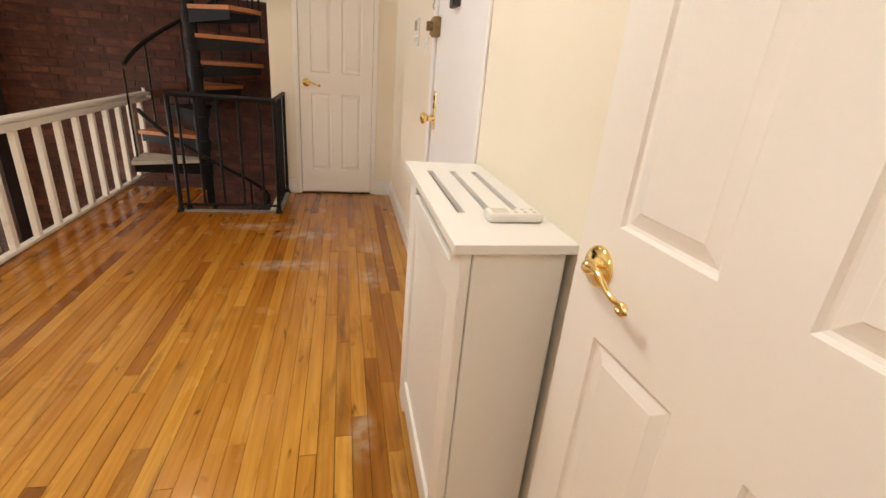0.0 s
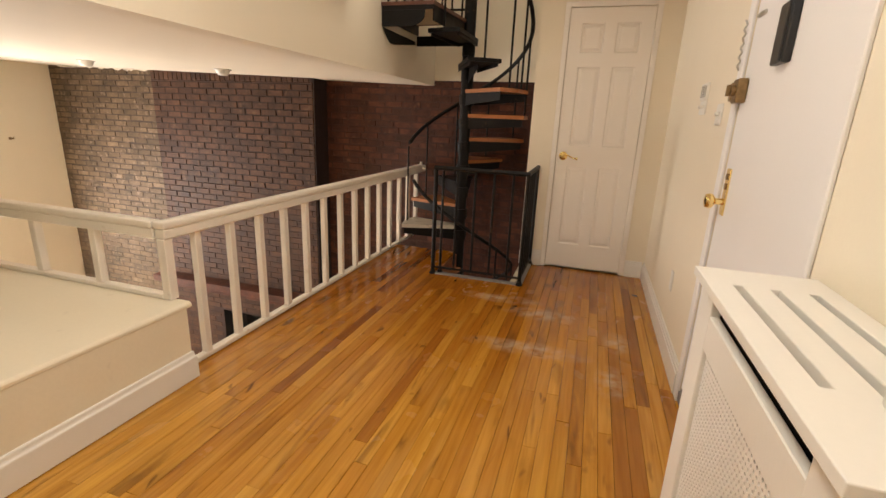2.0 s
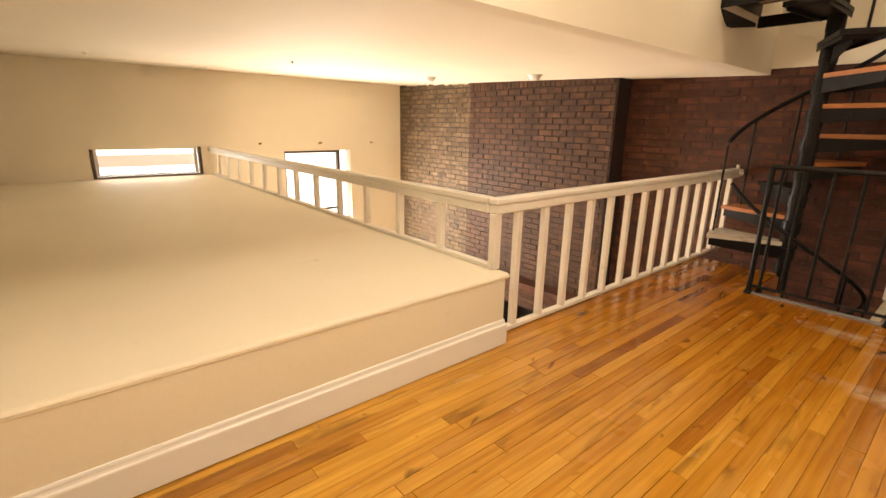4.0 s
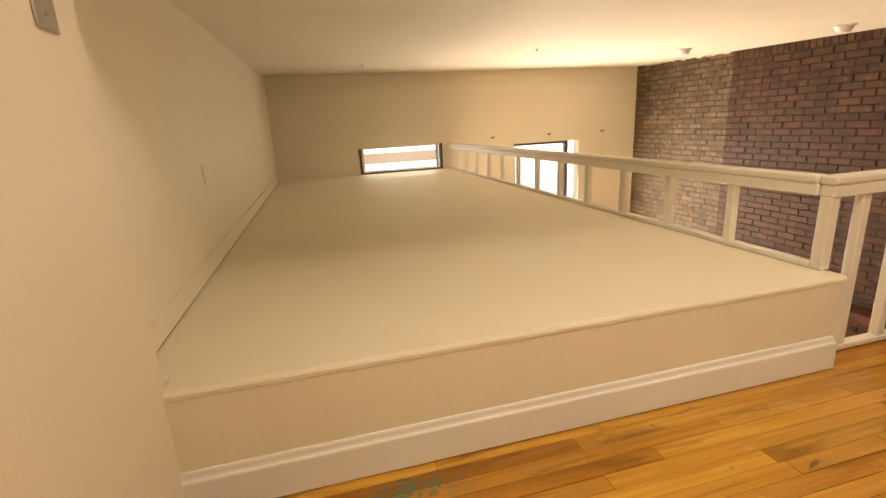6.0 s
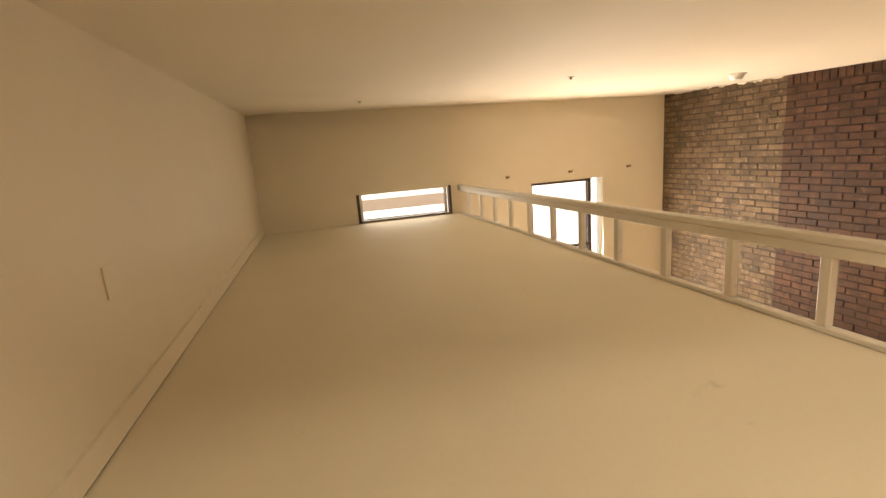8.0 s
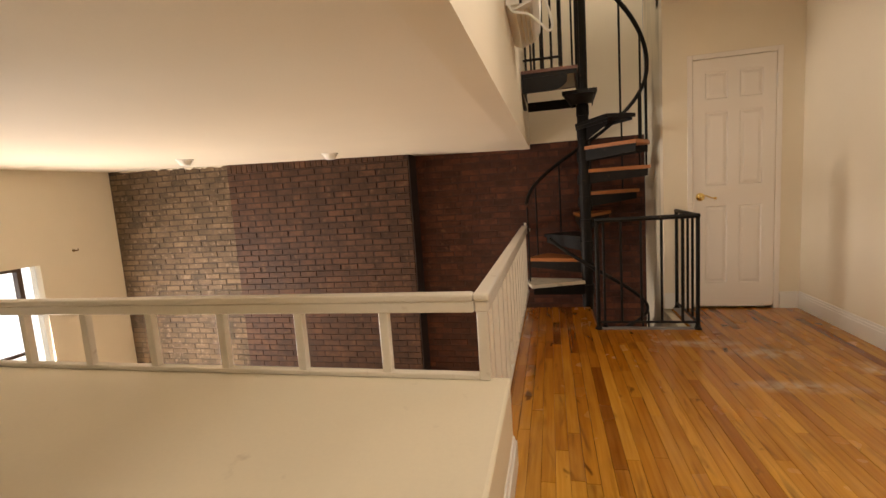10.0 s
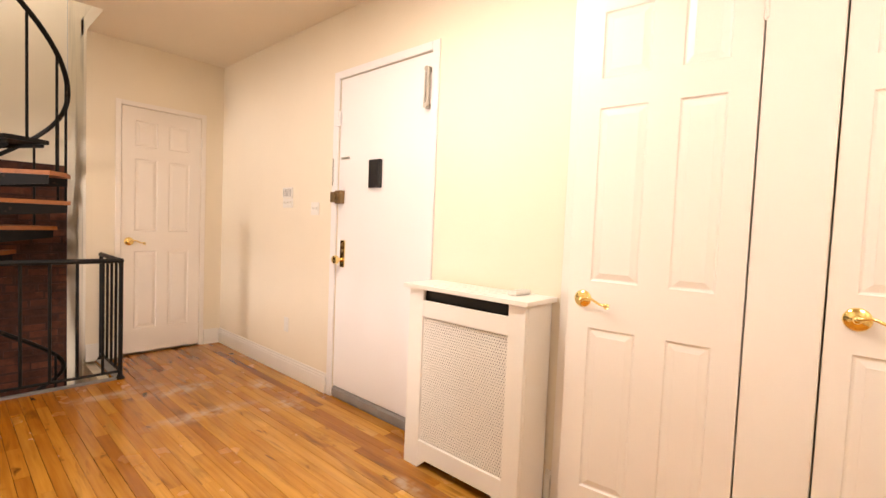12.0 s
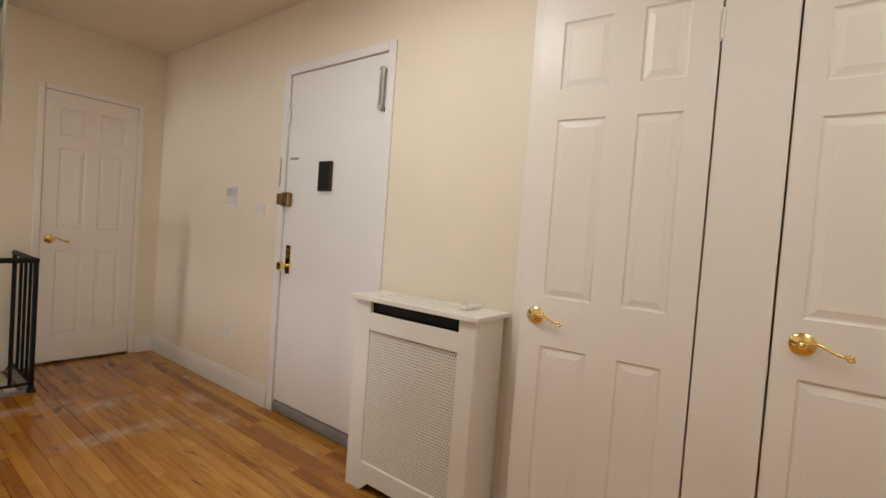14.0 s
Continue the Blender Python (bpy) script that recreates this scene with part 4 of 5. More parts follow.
# grille: a pressed sheet with staggered eight-sided holes
def grille_mesh(gx):
    ny, nz = 38, 47
    hy, hz = (gy1 - gy0) / ny, (gz1 - gz0) / nz
    verts, faces = [], []
    for j in range(nz):
        for i in range(ny + (j % 2)):
            y0 = gy0 + hy * (i - 0.5 * (j % 2))
            ya, yb = max(y0, gy0), min(y0 + hy, gy1)
            z0 = gz0 + hz * j
            yc, zc = (ya + yb) / 2, z0 + hz / 2
            ry, rz = (yb - ya) * 0.31, hz * 0.31
            s = len(verts)
            sq = ((ya, z0), (yc, z0), (yb, z0), (yb, zc), (yb, z0 + hz), (yc, z0 + hz), (ya, z0 + hz), (ya, zc))
            for q, (y, z) in enumerate(sq):
                verts.append((gx, y, z))
            for q in range(8):
                a = radians(-135 + 45 * q)
                verts.append((gx, yc + ry * 0.93 * math.cos(a), zc + rz * 0.93 * math.sin(a)))
            for q in range(8):
                a = radians(-135 + 45 * q)
                verts.append((gx + 0.0035, yc + ry * 0.93 * math.cos(a), zc + rz * 0.93 * math.sin(a)))
            for q in range(8):
                r = (q + 1) % 8
                faces.append((s + q, s + r, s + 8 + r, s + 8 + q))
                faces.append((s + 8 + q, s + 8 + r, s + 16 + r, s + 16 + q))
    me = bpy.data.meshes.new("grille")
    me.from_pydata([Vector(v) - ORIGIN[cover] for v in verts], [], faces)
    me.materials.append(WHITE)
    return me


gr = new("grille", grille_mesh(RXF + 0.010))
gr.parent = front
tagged(gr, "white perforated metal grille")
# two added dark sheets paint the shade inside the cover
part("back_panel", box(bmesh.new(), XR - 0.015, XR - 0.011, RY0 + 0.019, RY1 - 0.019, 0.0, RH - 0.022), DARK, cover, "added near-black sheet painting the shade behind the radiator")
part("lining", box(bmesh.new(), RXF + 0.040, RXF + 0.044, RY0 + 0.020, RY1 - 0.020, 0.02, RH - 0.022), DARK, cover, "added near-black sheet painting the shade behind slot and grille")
rad = thing("radiator", (0.60, 1.11, 0), "dark old radiator inside the white cover", "radiator")
for i in range(7):
    y = RY0 + 0.08 + 0.075 * i
    part("section", box(bmesh.new(), 0.55, 0.67, y, y + 0.055, 0.0, 0.70, 0.02, 2), DARK, rad)

RMX, RMY = 0.558, 0.880
remote = thing("remote_control", (RMX + 0.07, RMY + 0.02, RH), "white remote control lying on the radiator cover", "remote control")
rbody = part("body", box(bmesh.new(), RMX, RMX + 0.118, RMY, RMY + 0.045, RH + 0.001, RH + 0.021, 0.006, 2), PLASTIC, remote)
part("display", box(bmesh.new(), RMX + 0.010, RMX + 0.045, RMY + 0.007, RMY + 0.038, RH + 0.0205, RH + 0.0218, 0.0005), GREYSTEP, rbody, "grey display window")
for i in range(3):
    for j in range(2):
        part("button", rod(bmesh.new(), (RMX + 0.060 + 0.020 * i, RMY + 0.013 + 0.018 * j, RH + 0.020), (RMX + 0.060 + 0.020 * i, RMY + 0.013 + 0.018 * j, RH + 0.0222), 0.0045, 10), GREYSTEP, rbody)

# ---------------------------------------------------------------- plates on walls
def wall_plate(name, y0, y1, z0, z1, kinds, label, cat):
    ob = thing(name, (XR, (y0 + y1) / 2, z0), label, cat)
    part("plate", box(bmesh.new(), XR - 0.006, XR - 0.0002, y0, y1, z0, z1, 0.002), PLASTIC, ob)
    n = len(kinds)
    for i, k in enumerate(kinds):
        y = y0 + (y1 - y0) * (i + 0.5) / n
        zc = (z0 + z1) / 2
        if k == "t":
            part("toggle", box(bmesh.new(), XR - 0.016, XR - 0.005, y - 0.005, y + 0.005, zc - 0.004, zc + 0.012, 0.002), PLASTIC, ob)
        elif k == "s":
            for dz in (-0.022, 0.022):
                part("socket", box(bmesh.new(), XR - 0.008, XR - 0.005, y - 0.014, y + 0.014, zc + dz - 0.013, zc + dz + 0.013, 0.002), PLASTIC, ob)
    return ob


wall_plate("light_switch", 2.957, 3.098, 1.262, 1.330, "ttt", "white triple switch plate on the entry wall", "switch")
ic = thing("intercom", (XR, 3.027, 1.332), "white intercom grille panel above the switches", "intercom")
part("panel", box(bmesh.new(), XR - 0.012, XR - 0.0002, 2.959, 3.096, 1.333, 1.412, 0.002), PLASTIC, ic)
for i in range(6):
    part("slot", box(bmesh.new(), XR - 0.0135, XR - 0.0115, 2.974 + 0.02 * i, 2.980 + 0.02 * i, 1.345, 1.402), GREYMETAL, ic)
wall_plate("light_switch", 2.606, 2.704, 1.211, 1.300, "tt", "white double switch plate near the entry door", "switch")
wall_plate("wall_outlet", 2.978, 3.040, 0.324, 0.434, "s", "painted over outlet plate low on the wall", "outlet")

sw = thing("light_switch", (-1.304, YN, 1.17), "steel switch plate with a white toggle", "switch")
part("plate", box(bmesh.new(), -1.341, -1.268, YN + 0.0002, YN + 0.006, 1.171, 1.290, 0.002), STEEL, sw)
part("toggle", box(bmesh.new(), -1.309, -1.299, YN + 0.005, YN + 0.018, 1.226, 1.244, 0.002), PLASTIC, sw)
for z in (1.20, 1.262):
    part("screw", rod(bmesh.new(), (-1.304, YN + 0.005, z), (-1.304, YN + 0.0075, z), 0.004, 8), STEEL, sw)
blank = thing("blank_plate", (-2.71, YW, 0.75), "small painted-over blank plate on the loft wall", "wall plate")
part("plate", box(bmesh.new(), -2.745, -2.675, YW + 0.0002, YW + 0.006, 0.75, 0.850, 0.002), CREAM, blank)

# ---------------------------------------------------------------- windows
def window(name, y0, y1, z0, z1, label):
    return thing(name, (XF, (y0 + y1) / 2, z0), label, "window", kind="structure")


w1 = window("window_1", *W1, "tall dark-framed window with bright daylight behind")
ym = 3.640
bm = bmesh.new()
box(bm, XF - 0.11, XF - 0.04, W1[0], W1[0] + 0.03, W1[2], W1[3])
box(bm, XF - 0.11, XF - 0.04, ym - 0.045, ym, W1[2], W1[3])
box(bm, XF - 0.11, XF - 0.04, W1[0] + 0.03, ym - 0.045, W1[3] - 0.035, W1[3])
box(bm, XF - 0.11, XF - 0.04, W1[0] + 0.03, ym - 0.045, W1[2], W1[2] + 0.05)
box(bm, XF - 0.10, XF - 0.05, W1[0] + 0.03, ym - 0.045, -0.275, -0.245)
part("window_frame", bm, DARKFRAME, w1, "dark brown frame")
# last pane stands in for the white jamb, made glass so it shows bright
for y0, y1, z0, z1 in ((W1[0] + 0.03, ym - 0.045, W1[2] + 0.05, -0.275), (W1[0] + 0.03, ym - 0.045, -0.245, W1[3] - 0.035), (ym, W1[1], W1[2], W1[3])):
    p = part("pane", box(bmesh.new(), XF - 0.084, XF - 0.080, y0, y1, z0, z1), GLASS, w1)
    p.visible_shadow = False
w2 = window("window_2", *W2, "low dark-framed loft window with a pale blind")
bm = bmesh.new()
box(bm, XF - 0.06, XF + 0.022, W2[0], W2[0] + 0.032, W2[2] + 0.002, W2[3] + 0.008, 0.003)
box(bm, XF - 0.06, XF + 0.022, W2[1] - 0.032, W2[1], W2[2] + 0.002, W2[3] + 0.025, 0.003)
box(bm, XF - 0.06, XF + 0.010, W2[0] + 0.032, W2[1] - 0.032, W2[2] + 0.002, W2[2] + 0.020, 0.003)
part("window_frame", bm, DARKFRAME, w2, "dark brown frame")
bm = bmesh.new()
box(bm, XF - 0.10, XF - 0.07, W2[0] + 0.032, W2[0] + 0.07, W2[2] + 0.02, W2[3] - 0.002)
box(bm, XF - 0.10, XF - 0.07, W2[1] - 0.07, W2[1] - 0.032, W2[2] + 0.02, W2[3] - 0.002)
box(bm, XF - 0.10, XF - 0.07, W2[0] + 0.07, W2[1] - 0.07, W2[2] + 0.02, W2[2] + 0.035)
part("sash", bm, WHITE, w2, "white sash")
p = part("pane", box(bmesh.new(), XF - 0.088, XF - 0.084, W2[0] + 0.07, W2[1] - 0.07, W2[2] + 0.035, W2[3] - 0.002), GLASS, w2)
p.visible_shadow = False
part("blind", box(bmesh.new(), XF - 0.122, XF - 0.120, W2[0] + 0.05, W2[1] - 0.05, 0.490, 0.635), BLIND, w2, "pale beige roller blind")

# hooks on the window wall
for y in (2.41, 3.294, 4.177):
    h = thing("wall_hook", (XF, y, 0.75), "small dark metal curtain hook on the wall", "hook", "curtain hooks")
    part("plate", rod(bmesh.new(), (XF, y, 0.75), (XF + 0.012, y, 0.75), 0.016, 12), OLDBRASS, h)
    part("hook", tube(bmesh.new(), [(XF + 0.01, y, 0.75), (XF + 0.06, y, 0.75), (XF + 0.07, y, 0.756), (XF + 0.074, y, 0.772)], 0.008), OLDBRASS, h)

# ceiling fittings over the living room
for x, y in ((-3.25, 4.11), (-4.61, 3.81)):
    z = ceil_at(x) + 0.003
    f = thing("ceiling_downlight", (x, y, z), "small white conical ceiling downlight", "ceiling light", "living room downlights")
    part("collar", lathe(bmesh.new(), ((0.078, -0.001), (0.078, -0.012), (0.068, -0.016)), Matrix.Translation((x, y, z)), 24), WHITE, f, smooth=True)
    part("shade", lathe(bmesh.new(), ((0.066, -0.016), (0.055, -0.040), (0.040, -0.058), (0.034, -0.060)), Matrix.Translation((x, y, z)), 24), WHITE, f, "white cone shade", True)
for x, y in ((-4.41, 2.03), (-5.55, 0.56), (-6.16, 1.71)):
    z = ceil_at(x) + 0.002
    s = thing("sprinkler_head", (x, y, z), "small metal sprinkler head on the ceiling", "sprinkler", "sprinkler heads")
    part("escutcheon", lathe(bmesh.new(), ((0.028, -0.001), (0.026, -0.006), (0.012, -0.009)), Matrix.Translation((x, y, z)), 16), WHITE, s)
    part("head", lathe(bmesh.new(), ((0.007, -0.009), (0.007, -0.018), (0.015, -0.019), (0.015, -0.021)), Matrix.Translation((x, y, z)), 12), OLDBRASS if x > -5 else WHITE, s)

# ---------------------------------------------------------------- air conditioner on the bulkhead
ac = thing("air_conditioner", (-1.34, 3.0, 2.0), "white wall-mounted air conditioner with looped white cord", "air conditioner")
prof = [(XS + 0.001, 2.035), (XS + 0.05, 2.015), (XS + 0.135, 2.045), (XS + 0.165, 2.10), (XS + 0.175, 2.26), (XS + 0.15, 2.30), (XS + 0.001, 2.30)]
body = part("body", loft(bmesh.new(), [[(x, y, z) for x, z in prof] for y in (2.52, 3.20)]), PLASTIC, ac)
for x0, x1, z0 in ((XS + 0.003, XS + 0.072, 2.030), (XS + 0.086, XS + 0.172, 2.055)):
    part("end_cap", box(bmesh.new(), x0, x1, 2.500, 2.519, z0, 2.292, 0.006, 2), PLASTIC, ac, "white end cap")
# dark plate added so the slit between the caps reads as shaded
part("gap", box(bmesh.new(), XS + 0.0725, XS + 0.0855, 2.512, 2.519, 2.040, 2.285), DARK, ac, "near-black strip painting the shade between the end caps")
for i in range(3):
    part("louvre", box(bmesh.new(), XS + 0.070 + 0.022 * i, XS + 0.076 + 0.022 * i, 2.58, 3.10, 2.014 + 0.007 * i, 2.024 + 0.007 * i), BEIGE, body)
knots = [Vector((XS + a, 2.49 + c, b)) for a, b, c in ((0.02, 2.03, 0), (0.043, 1.995, 0), (0.117, 1.972, 0), (0.175, 1.922, 0.01), (0.212, 1.888, 0.02), (0.230, 1.915, 0.03), (0.216, 1.990, 0.04), (0.182, 2.10, 0.05), (0.172, 2.16, 0.05))]
cord = []
for a, b, c, d in zip([knots[0]] + knots, knots, knots[1:], knots[2:] + [knots[-1]]):
    for i in range(6):
        u = i / 6
        cord.append(0.5 * (2 * b + (c - a) * u + (2 * a - 5 * b + 4 * c - d) * u * u + (3 * b - a - 3 * c + d) * u ** 3))
part("power_cord", tube(bmesh.new(), cord, 0.0065), PLASTIC, ac, "white looped power cord", True)

# ---------------------------------------------------------------- fireplace
mantel = thing("mantel_shelf", (-4.0, YBREAST, -0.93), "dark brick mantel shelf above the fireplace", "mantel")
part("shelf", box(bmesh.new(), -5.02, -2.72, YBREAST - 0.20, YBREAST - 0.003, -0.965, -0.885, 0.006), BRICKJ, mantel)
part("corbel", box(bmesh.new(), -4.95, -2.80, YBREAST - 0.12, YBREAST - 0.003, -1.04, -0.966, 0.004), BRICKJ, mantel)

# ---------------------------------------------------------------- bathroom behind the door
bx0, bx1, by0, by1 = XB, 1.78, -0.35, 1.45
structure("wall_bathroom", [(bx1, bx1 + 0.1, by0, by1, 0, 2.4), (bx0, bx1, by1, by1 + 0.1, 0, 2.4), (bx0, bx1, by0 - 0.1, by0, 0, 2.4)], GROUT, "plastered bathroom walls", "wall")
structure("ceiling_bathroom", [(bx0, bx1 + 0.1, by0 - 0.1, by1 + 0.1, 2.4, 2.5)], CEILING, "plain bathroom ceiling", "ceiling")
structure("floor_bathroom", [(XR, bx1, by0, by1, -0.05, 0.0)], GROUT, "bathroom floor bed", "floor")
bm = bmesh.new()
T = 0.108
for i in range(int((by1 - by0) / T)):
    for j in range(13):
        box(bm, bx1 - 0.006, bx1 - 0.0005, by0 + T * i + 0.001, by0 + T * (i + 1) - 0.001, T * j + 0.001, T * (j + 1) - 0.001)
for i in range(int((bx1 - bx0 - 0.01) / T)):
    for j in range(13):
        box(bm, bx0 + T * i + 0.001, bx0 + T * (i + 1) - 0.001, by1 - 0.006, by1 - 0.0005, T * j + 0.001, T * (j + 1) - 0.001)
single("bathroom_wall_tiles", bm, TILE, "square cream glazed wall tiles in the bathroom", "tiles", kind="stuff")
bm = bmesh.new()
for i in range(18):
    for j in range(32):
        box(bm, bx0 + 0.051 * i + 0.001, bx0 + 0.051 * i + 0.049, by0 + 0.051 * j + 0.001, by0 + 0.051 * j + 0.049, 0.0005, 0.004)
single("bathroom_floor_tiles", bm, MOSAIC, "blue and grey mosaic floor tiles", "tiles", kind="stuff")

toilet = thing("toilet", (1.30, 1.0, 0), "cream white ceramic toilet with closed lid", "toilet")
tcx, dy = 1.30, 0.28


def oval(rx, ry_front, ry_back, cy, z, n=28):
    out = []
    for k in range(n):
        a = 2 * math.pi * k / n
        ry = ry_back if math.sin(a) > 0 else ry_front
        out.append((tcx + rx * math.cos(a), cy + dy + ry * math.sin(a), z))
    return out


bm = loft(bmesh.new(), [oval(0.115, 0.17, 0.26, 0.62, 0.001), oval(0.105, 0.16, 0.25, 0.62, 0.10), oval(0.11, 0.17, 0.24, 0.60, 0.20), oval(0.165, 0.26, 0.22, 0.54, 0.31), oval(0.185, 0.30, 0.22, 0.52, 0.375), oval(0.185, 0.30, 0.22, 0.52, 0.39)])
part("bowl", bm, CERAMIC, toilet, smooth=True)
bm = loft(bmesh.new(), [oval(0.187, 0.305, 0.20, 0.52, 0.392), oval(0.192, 0.31, 0.205, 0.52, 0.402), oval(0.187, 0.305, 0.20, 0.52, 0.412)])
part("seat", bm, CERAMIC, toilet, smooth=True)
bm = loft(bmesh.new(), [oval(0.185, 0.30, 0.19, 0.52, 0.414), oval(0.19, 0.305, 0.195, 0.52, 0.424), oval(0.175, 0.285, 0.18, 0.52, 0.436)])
part("lid", bm, CERAMIC, toilet, smooth=True)
part("tank", box(bmesh.new(), tcx - 0.22, tcx + 0.22, 0.86 + dy, 1.05 + dy, 0.39, 0.71, 0.02, 3), CERAMIC, toilet, smooth=True)
part("tank_lid", box(bmesh.new(), tcx - 0.235, tcx + 0.235, 0.845 + dy, 1.06 + dy, 0.711, 0.755, 0.012, 3), CERAMIC, toilet, smooth=True)
for z, y, x in ((1.05, 1.40, 0.95), (0.60, 1.40, 0.93)):
    tp = thing("ceramic_wall_fitting", (x, y, z), "white ceramic holder fixed to the bathroom tiles", "holder")
    part("body", box(bmesh.new(), x - 0.05, x + 0.05, 1.375, by1 - 0.006, z - 0.04, z + 0.04, 0.015, 2), CERAMIC, tp)

# ---------------------------------------------------------------- brick walls
def brick_wall(name, x0, x1, yface, z0, z1, mat_part, mat_join, label, near, jitter, seed, skip=None, gap=0.008, joint=None, deep=0.010, soldier=0.0):
    """Stretcher bond: bricks near the railing as single objects, the others joined."""
    rng = random.Random(seed)
    back = structure(name, [(x0, x1, yface + deep, yface + 0.16, z0, z1)] if skip is None else
                     [(x0, skip[0], yface + deep, yface + 0.16, z0, z1), (skip[1], x1, yface + deep, yface + 0.16, z0, z1), (skip[0], skip[1], yface + deep, yface + 0.16, skip[2], z1)], joint or MORTAR, label, "wall")
    L, H = 0.2045, 0.0677
    verts, faces = [], []
    whole = []
    row = 0
    z = z0
    ztop, z1 = z1, z1 - soldier
    while z < z1 - 0.01:
        zt = min(z + H - gap, z1 - 0.002)
        x = x0 - (L / 2 if row % 2 else 0) + rng.uniform(-jitter, jitter)
        while x < x1 - 0.01:
            xa, xb = max(x, x0), min(x + L - gap, x1)
            if xb - xa > 0.025 and not (skip and z < skip[2] and xb > skip[0] and xa < skip[1]):
                d = rng.uniform(0, 0.006)
                full = abs(xb - xa - (L - gap)) < 1e-6 and abs(zt - z - (H - gap)) < 1e-6
                cell = (xa, xb, z + rng.uniform(-jitter, jitter) * 0.15, zt + rng.uniform(-jitter, jitter) * 0.15, yface + d)
                if full and near(xa, z) and len(whole) < 300:
                    whole.append(cell)
                else:
                    s = len(verts)
                    c = 0.004
                    xa, xb, za, zb, yf = cell
                    for yy, i in ((yf + c, 0.0), (yf, c)):
                        verts += [(xa + i, yy, za + i), (xb - i, yy, za + i), (xb - i, yy, zb - i), (xa + i, yy, zb - i)]
                    verts += [(xa, yface + 0.02, za), (xb, yface + 0.02, za), (xb, yface + 0.02, zb), (xa, yface + 0.02, zb)]
                    faces.append((s + 4, s + 5, s + 6, s + 7))
                    for k in range(4):
                        j = (k + 1) % 4
                        faces.append((s + k, s + j, s + 4 + j, s + 4 + k))
                        faces.append((s + 8 + k, s + 8 + j, s + j, s + k))
            x += L
        z += H
        row += 1
    x = x0
    while soldier and x < x1 - 0.03:
        d, s, w = rng.uniform(0, 0.005), len(verts), min(0.0677 - gap, x1 - x)
        for yy, i in ((yface + d + 0.004, 0.0), (yface + d, 0.004), (yface + 0.02, 0.0)):
            verts += [(x + i, yy, z1 + i), (x + w - i, yy, z1 + i), (x + w - i, yy, ztop - i), (x + i, yy, ztop - i)]
        faces.append((s + 4, s + 5, s + 6, s + 7))
        for k in range(4):
            j = (k + 1) % 4
            faces.append((s + k, s + j, s + 4 + j, s + 4 + k))
            faces.append((s + 8 + k, s + 8 + j, s + j, s + k))
        x += 0.0677
    me = bpy.data.meshes.new("bricks")
    me.from_pydata(verts, [], faces)
    me.materials.append(mat_join)
    ob = new("bricks", me)
    ob.parent = back
    tagged(ob, kind="stuff")
    protos = []
    for v in range(4):
        w, h = L - gap, H - gap
        bm = bmesh.new()
        e = [rng.uniform(0.002, 0.007) for _ in range(4)]
        box(bm, 0, w, 0, 0.022, 0, h)
        for vert in bm.verts:
            if vert.co.y < 0.01:
                vert.co.x += e[0] if vert.co.x < w / 2 else -e[1]
                vert.co.z += e[2] * 0.7 if vert.co.z < h / 2 else -e[3] * 0.7
        protos.append(to_mesh("brick", bm, mat_part))
    for xa, xb, za, zb, yf in whole:
        b = new("brick", protos[rng.randrange(4)])
        b.parent, b.location = back, (xa, yf, za)
    return back


brick_wall("wall_brick_stair", BX1, XCL, YBR, ZLOW, 1.560, BRICK, BRICKJ, "dark brown painted brick wall behind the stair", lambda x, z: x > -2.3 and z > -0.1, 0.040, 3, gap=0.011, joint=REDMORTAR, deep=0.0068)
brick_wall("wall_brick_breast", BX0, BX1, YBREAST, ZLOW, 1.63, BROWNBRICK, BROWNBRICKJ, "dark brown brick chimney breast with stretcher bond", lambda x, z: z > 0.3, 0.003, 4, (-4.13, -3.40, -1.31), gap=0.0085, deep=0.008, soldier=0.125)
brick_wall("wall_brick_left", XF, BX0, YB, ZLOW, 1.68, GREYBRICK, GREYBRICKJ, "worn grey-brown brick wall beside the window wall", lambda x, z: z > -0.6, 0.030, 5, gap=0.010, joint=GREYMORTAR, deep=0.0066)
# ceiling paint that ran onto the top of the old brick
rng = random.Random(21)
bm = bmesh.new()
for i in range(22):
    x = rng.uniform(XF + 0.2, BX0 - 0.05)
    y = YB - 0.002
    zt, w, h = ceil_at(x) - 0.001, rng.uniform(0.015, 0.07), rng.uniform(0.006, 0.024)
    shape = [(x - w, zt), (x - w * 0.8, zt - h * 0.5), (x - w * 0.2, zt - h * rng.uniform(0.6, 1)), (x + w * 0.3, zt - h * rng.uniform(0.7, 1)), (x + w, zt - h * 0.3), (x + w, zt)]
    loft(bm, [[(px, py, pz) for px, pz in shape] for py in (y, y + 0.008)])
single("paint_residue", bm, CEILING, "white ceiling paint smeared on the brick top", "paint", kind="stuff")
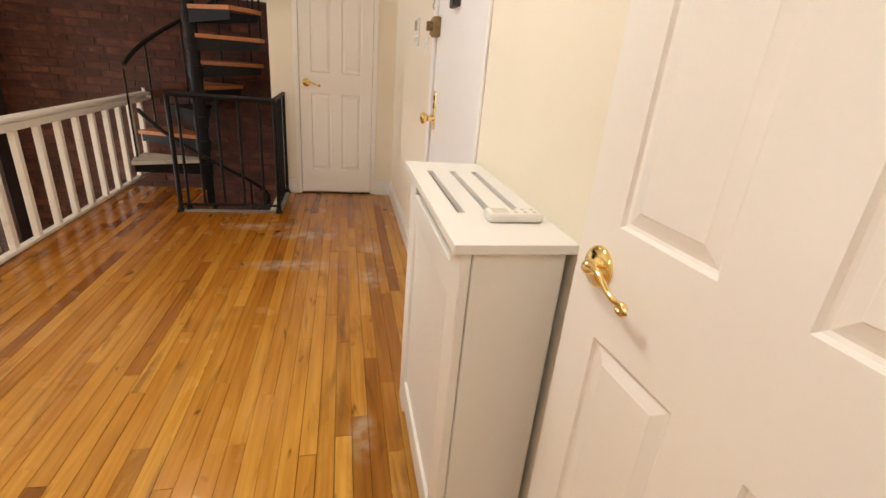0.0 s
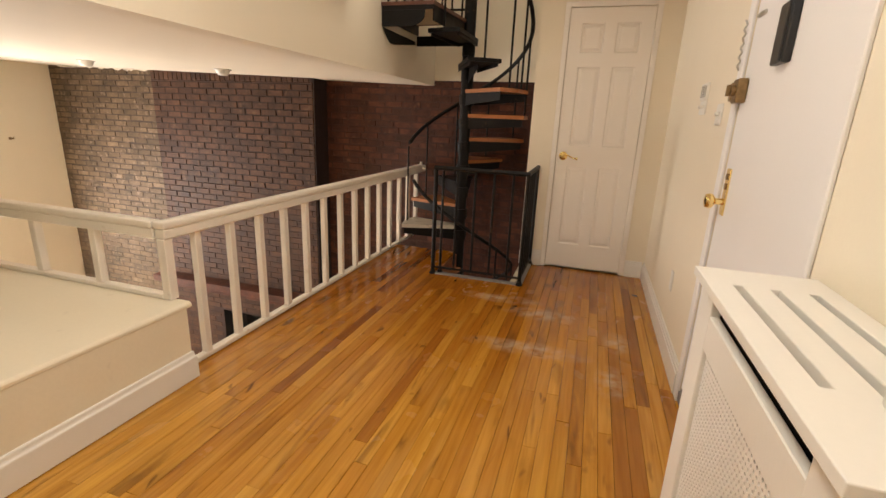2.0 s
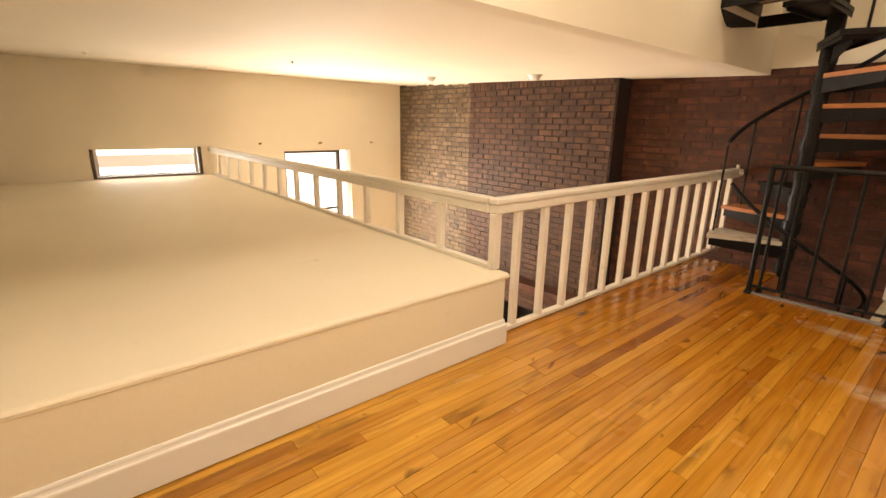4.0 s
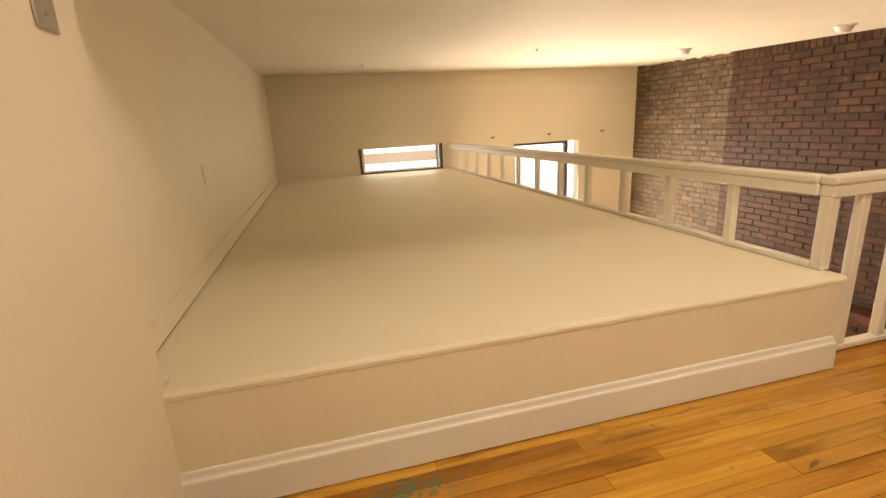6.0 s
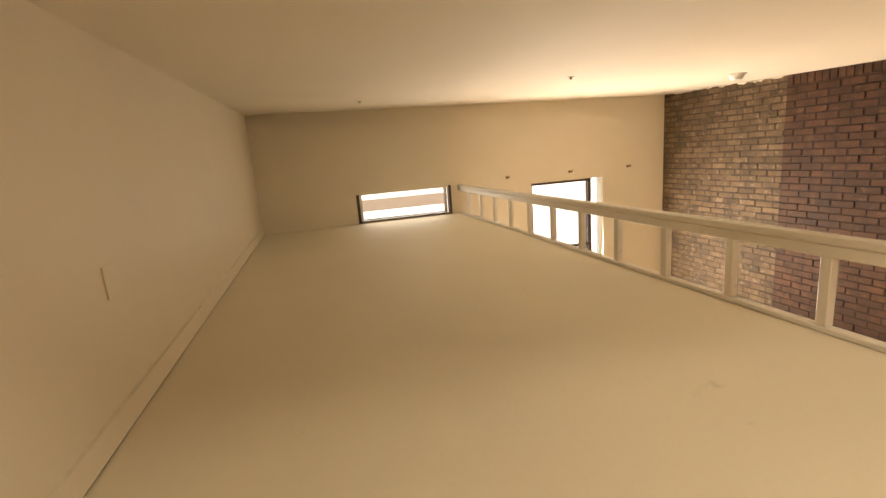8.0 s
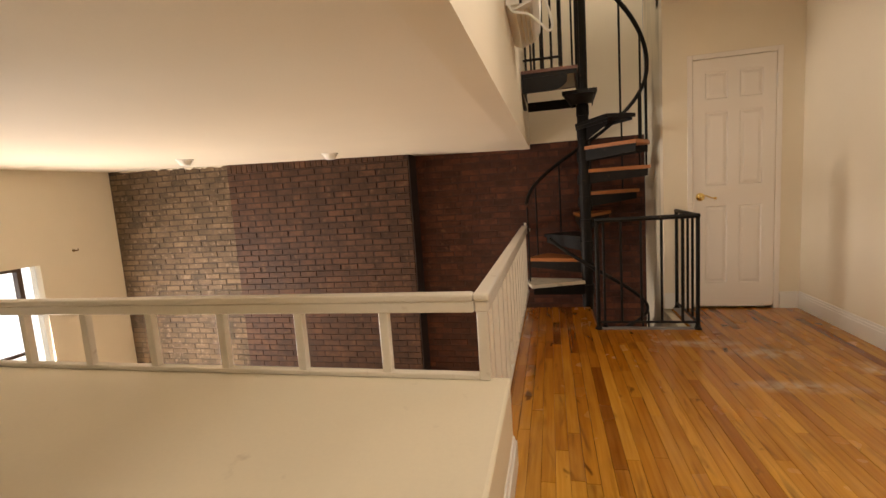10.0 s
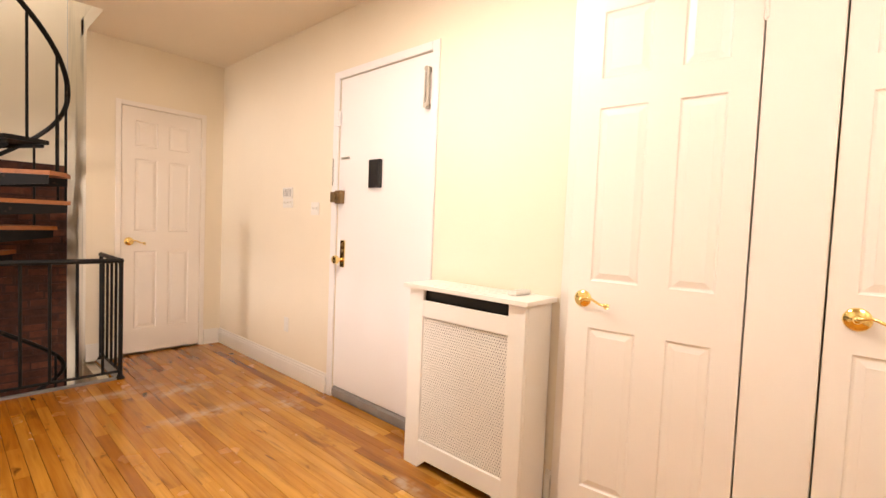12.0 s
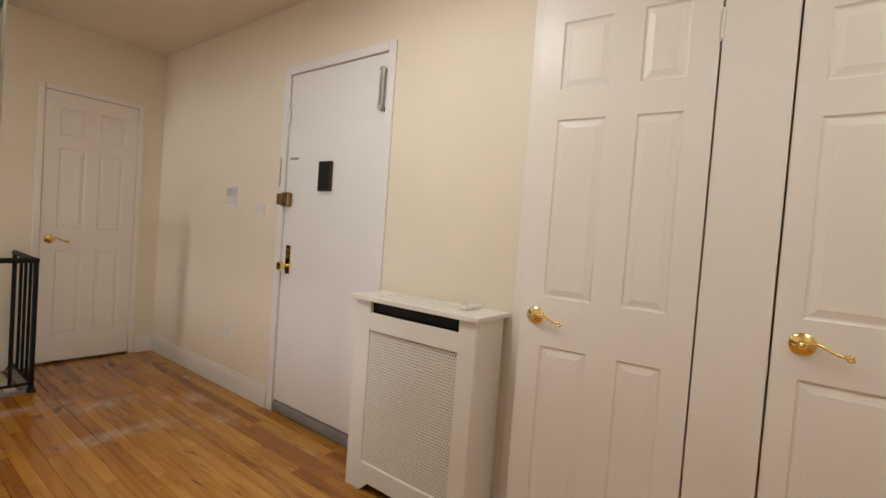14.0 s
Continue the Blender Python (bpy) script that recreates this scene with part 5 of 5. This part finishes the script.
structure("wall_breast_return", [(BX1 + 0.002, BX1 + 0.016, YBREAST + 0.010, YBR + 0.006, ZLOW, 1.62)], RETURNBRICK, "near-black brick return of the chimney breast", "wall")
fire = thing("fireplace_recess", (-3.77, YBREAST, ZLOW), "dark empty fireplace opening in the brick breast", "fireplace")
bm = bmesh.new()
box(bm, -4.13, -3.40, YBREAST + 0.40, YBREAST + 0.42, ZLOW, -1.31)
box(bm, -4.15, -4.13, YBREAST + 0.02, YBREAST + 0.42, ZLOW, -1.31)
box(bm, -3.40, -3.38, YBREAST + 0.02, YBREAST + 0.42, ZLOW, -1.31)
part("lining", bm, DARK, fire, "near-black lining of the opening")

# ---------------------------------------------------------------- hall floor boards
YFL = 4.30
sub = structure("floor_hall", [(RX - 0.02, XB, YBACK, FY, -0.25, -0.022), (RX - 0.02, FX0 + 0.005, FY, YFL, -0.25, -0.022), (FX1 - 0.02, XR, FY, YC + 0.09, -0.25, -0.022)], TREAD, "oak strip floor, varnished and worn", "floor")
rng = random.Random(11)
PW = 0.0555
plank_mesh = {}
x = RX - 0.02
row = 0
while x < XR - 0.005:
    w = min(PW, XR - x)
    y = YBACK
    y_end = YC if x + w > FX1 + 0.01 else (FY if x > FX0 - 0.05 else YFL)
    y -= rng.uniform(0, 0.6)
    while y < y_end - 0.02:
        ln = rng.choice((0.35, 0.55, 0.8, 1.05, 1.3, 1.6))
        a, b = max(y, YBACK), min(y + ln, y_end)
        y += ln
        if b - a < 0.03:
            continue
        g = rng.choice((0.0002, 0.0003, 0.0004, 0.0011))
        key = (round(b - a, 3), round(w, 4), g)
        if key not in plank_mesh:
            bm = box(bmesh.new(), g, key[1] - g, g + 0.0003, key[0] - g - 0.0003, -0.020, 0.0)
            for v in bm.verts:
                if v.co.z > -0.001:
                    v.co.x += 0.0004 if v.co.x < w / 2 else -0.0004
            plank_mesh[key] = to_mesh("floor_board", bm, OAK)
        p = new("floor_board", plank_mesh[key])
        p.parent, p.location = sub, (x, a, rng.uniform(-0.0006, 0.0004))
    x += PW
    row += 1
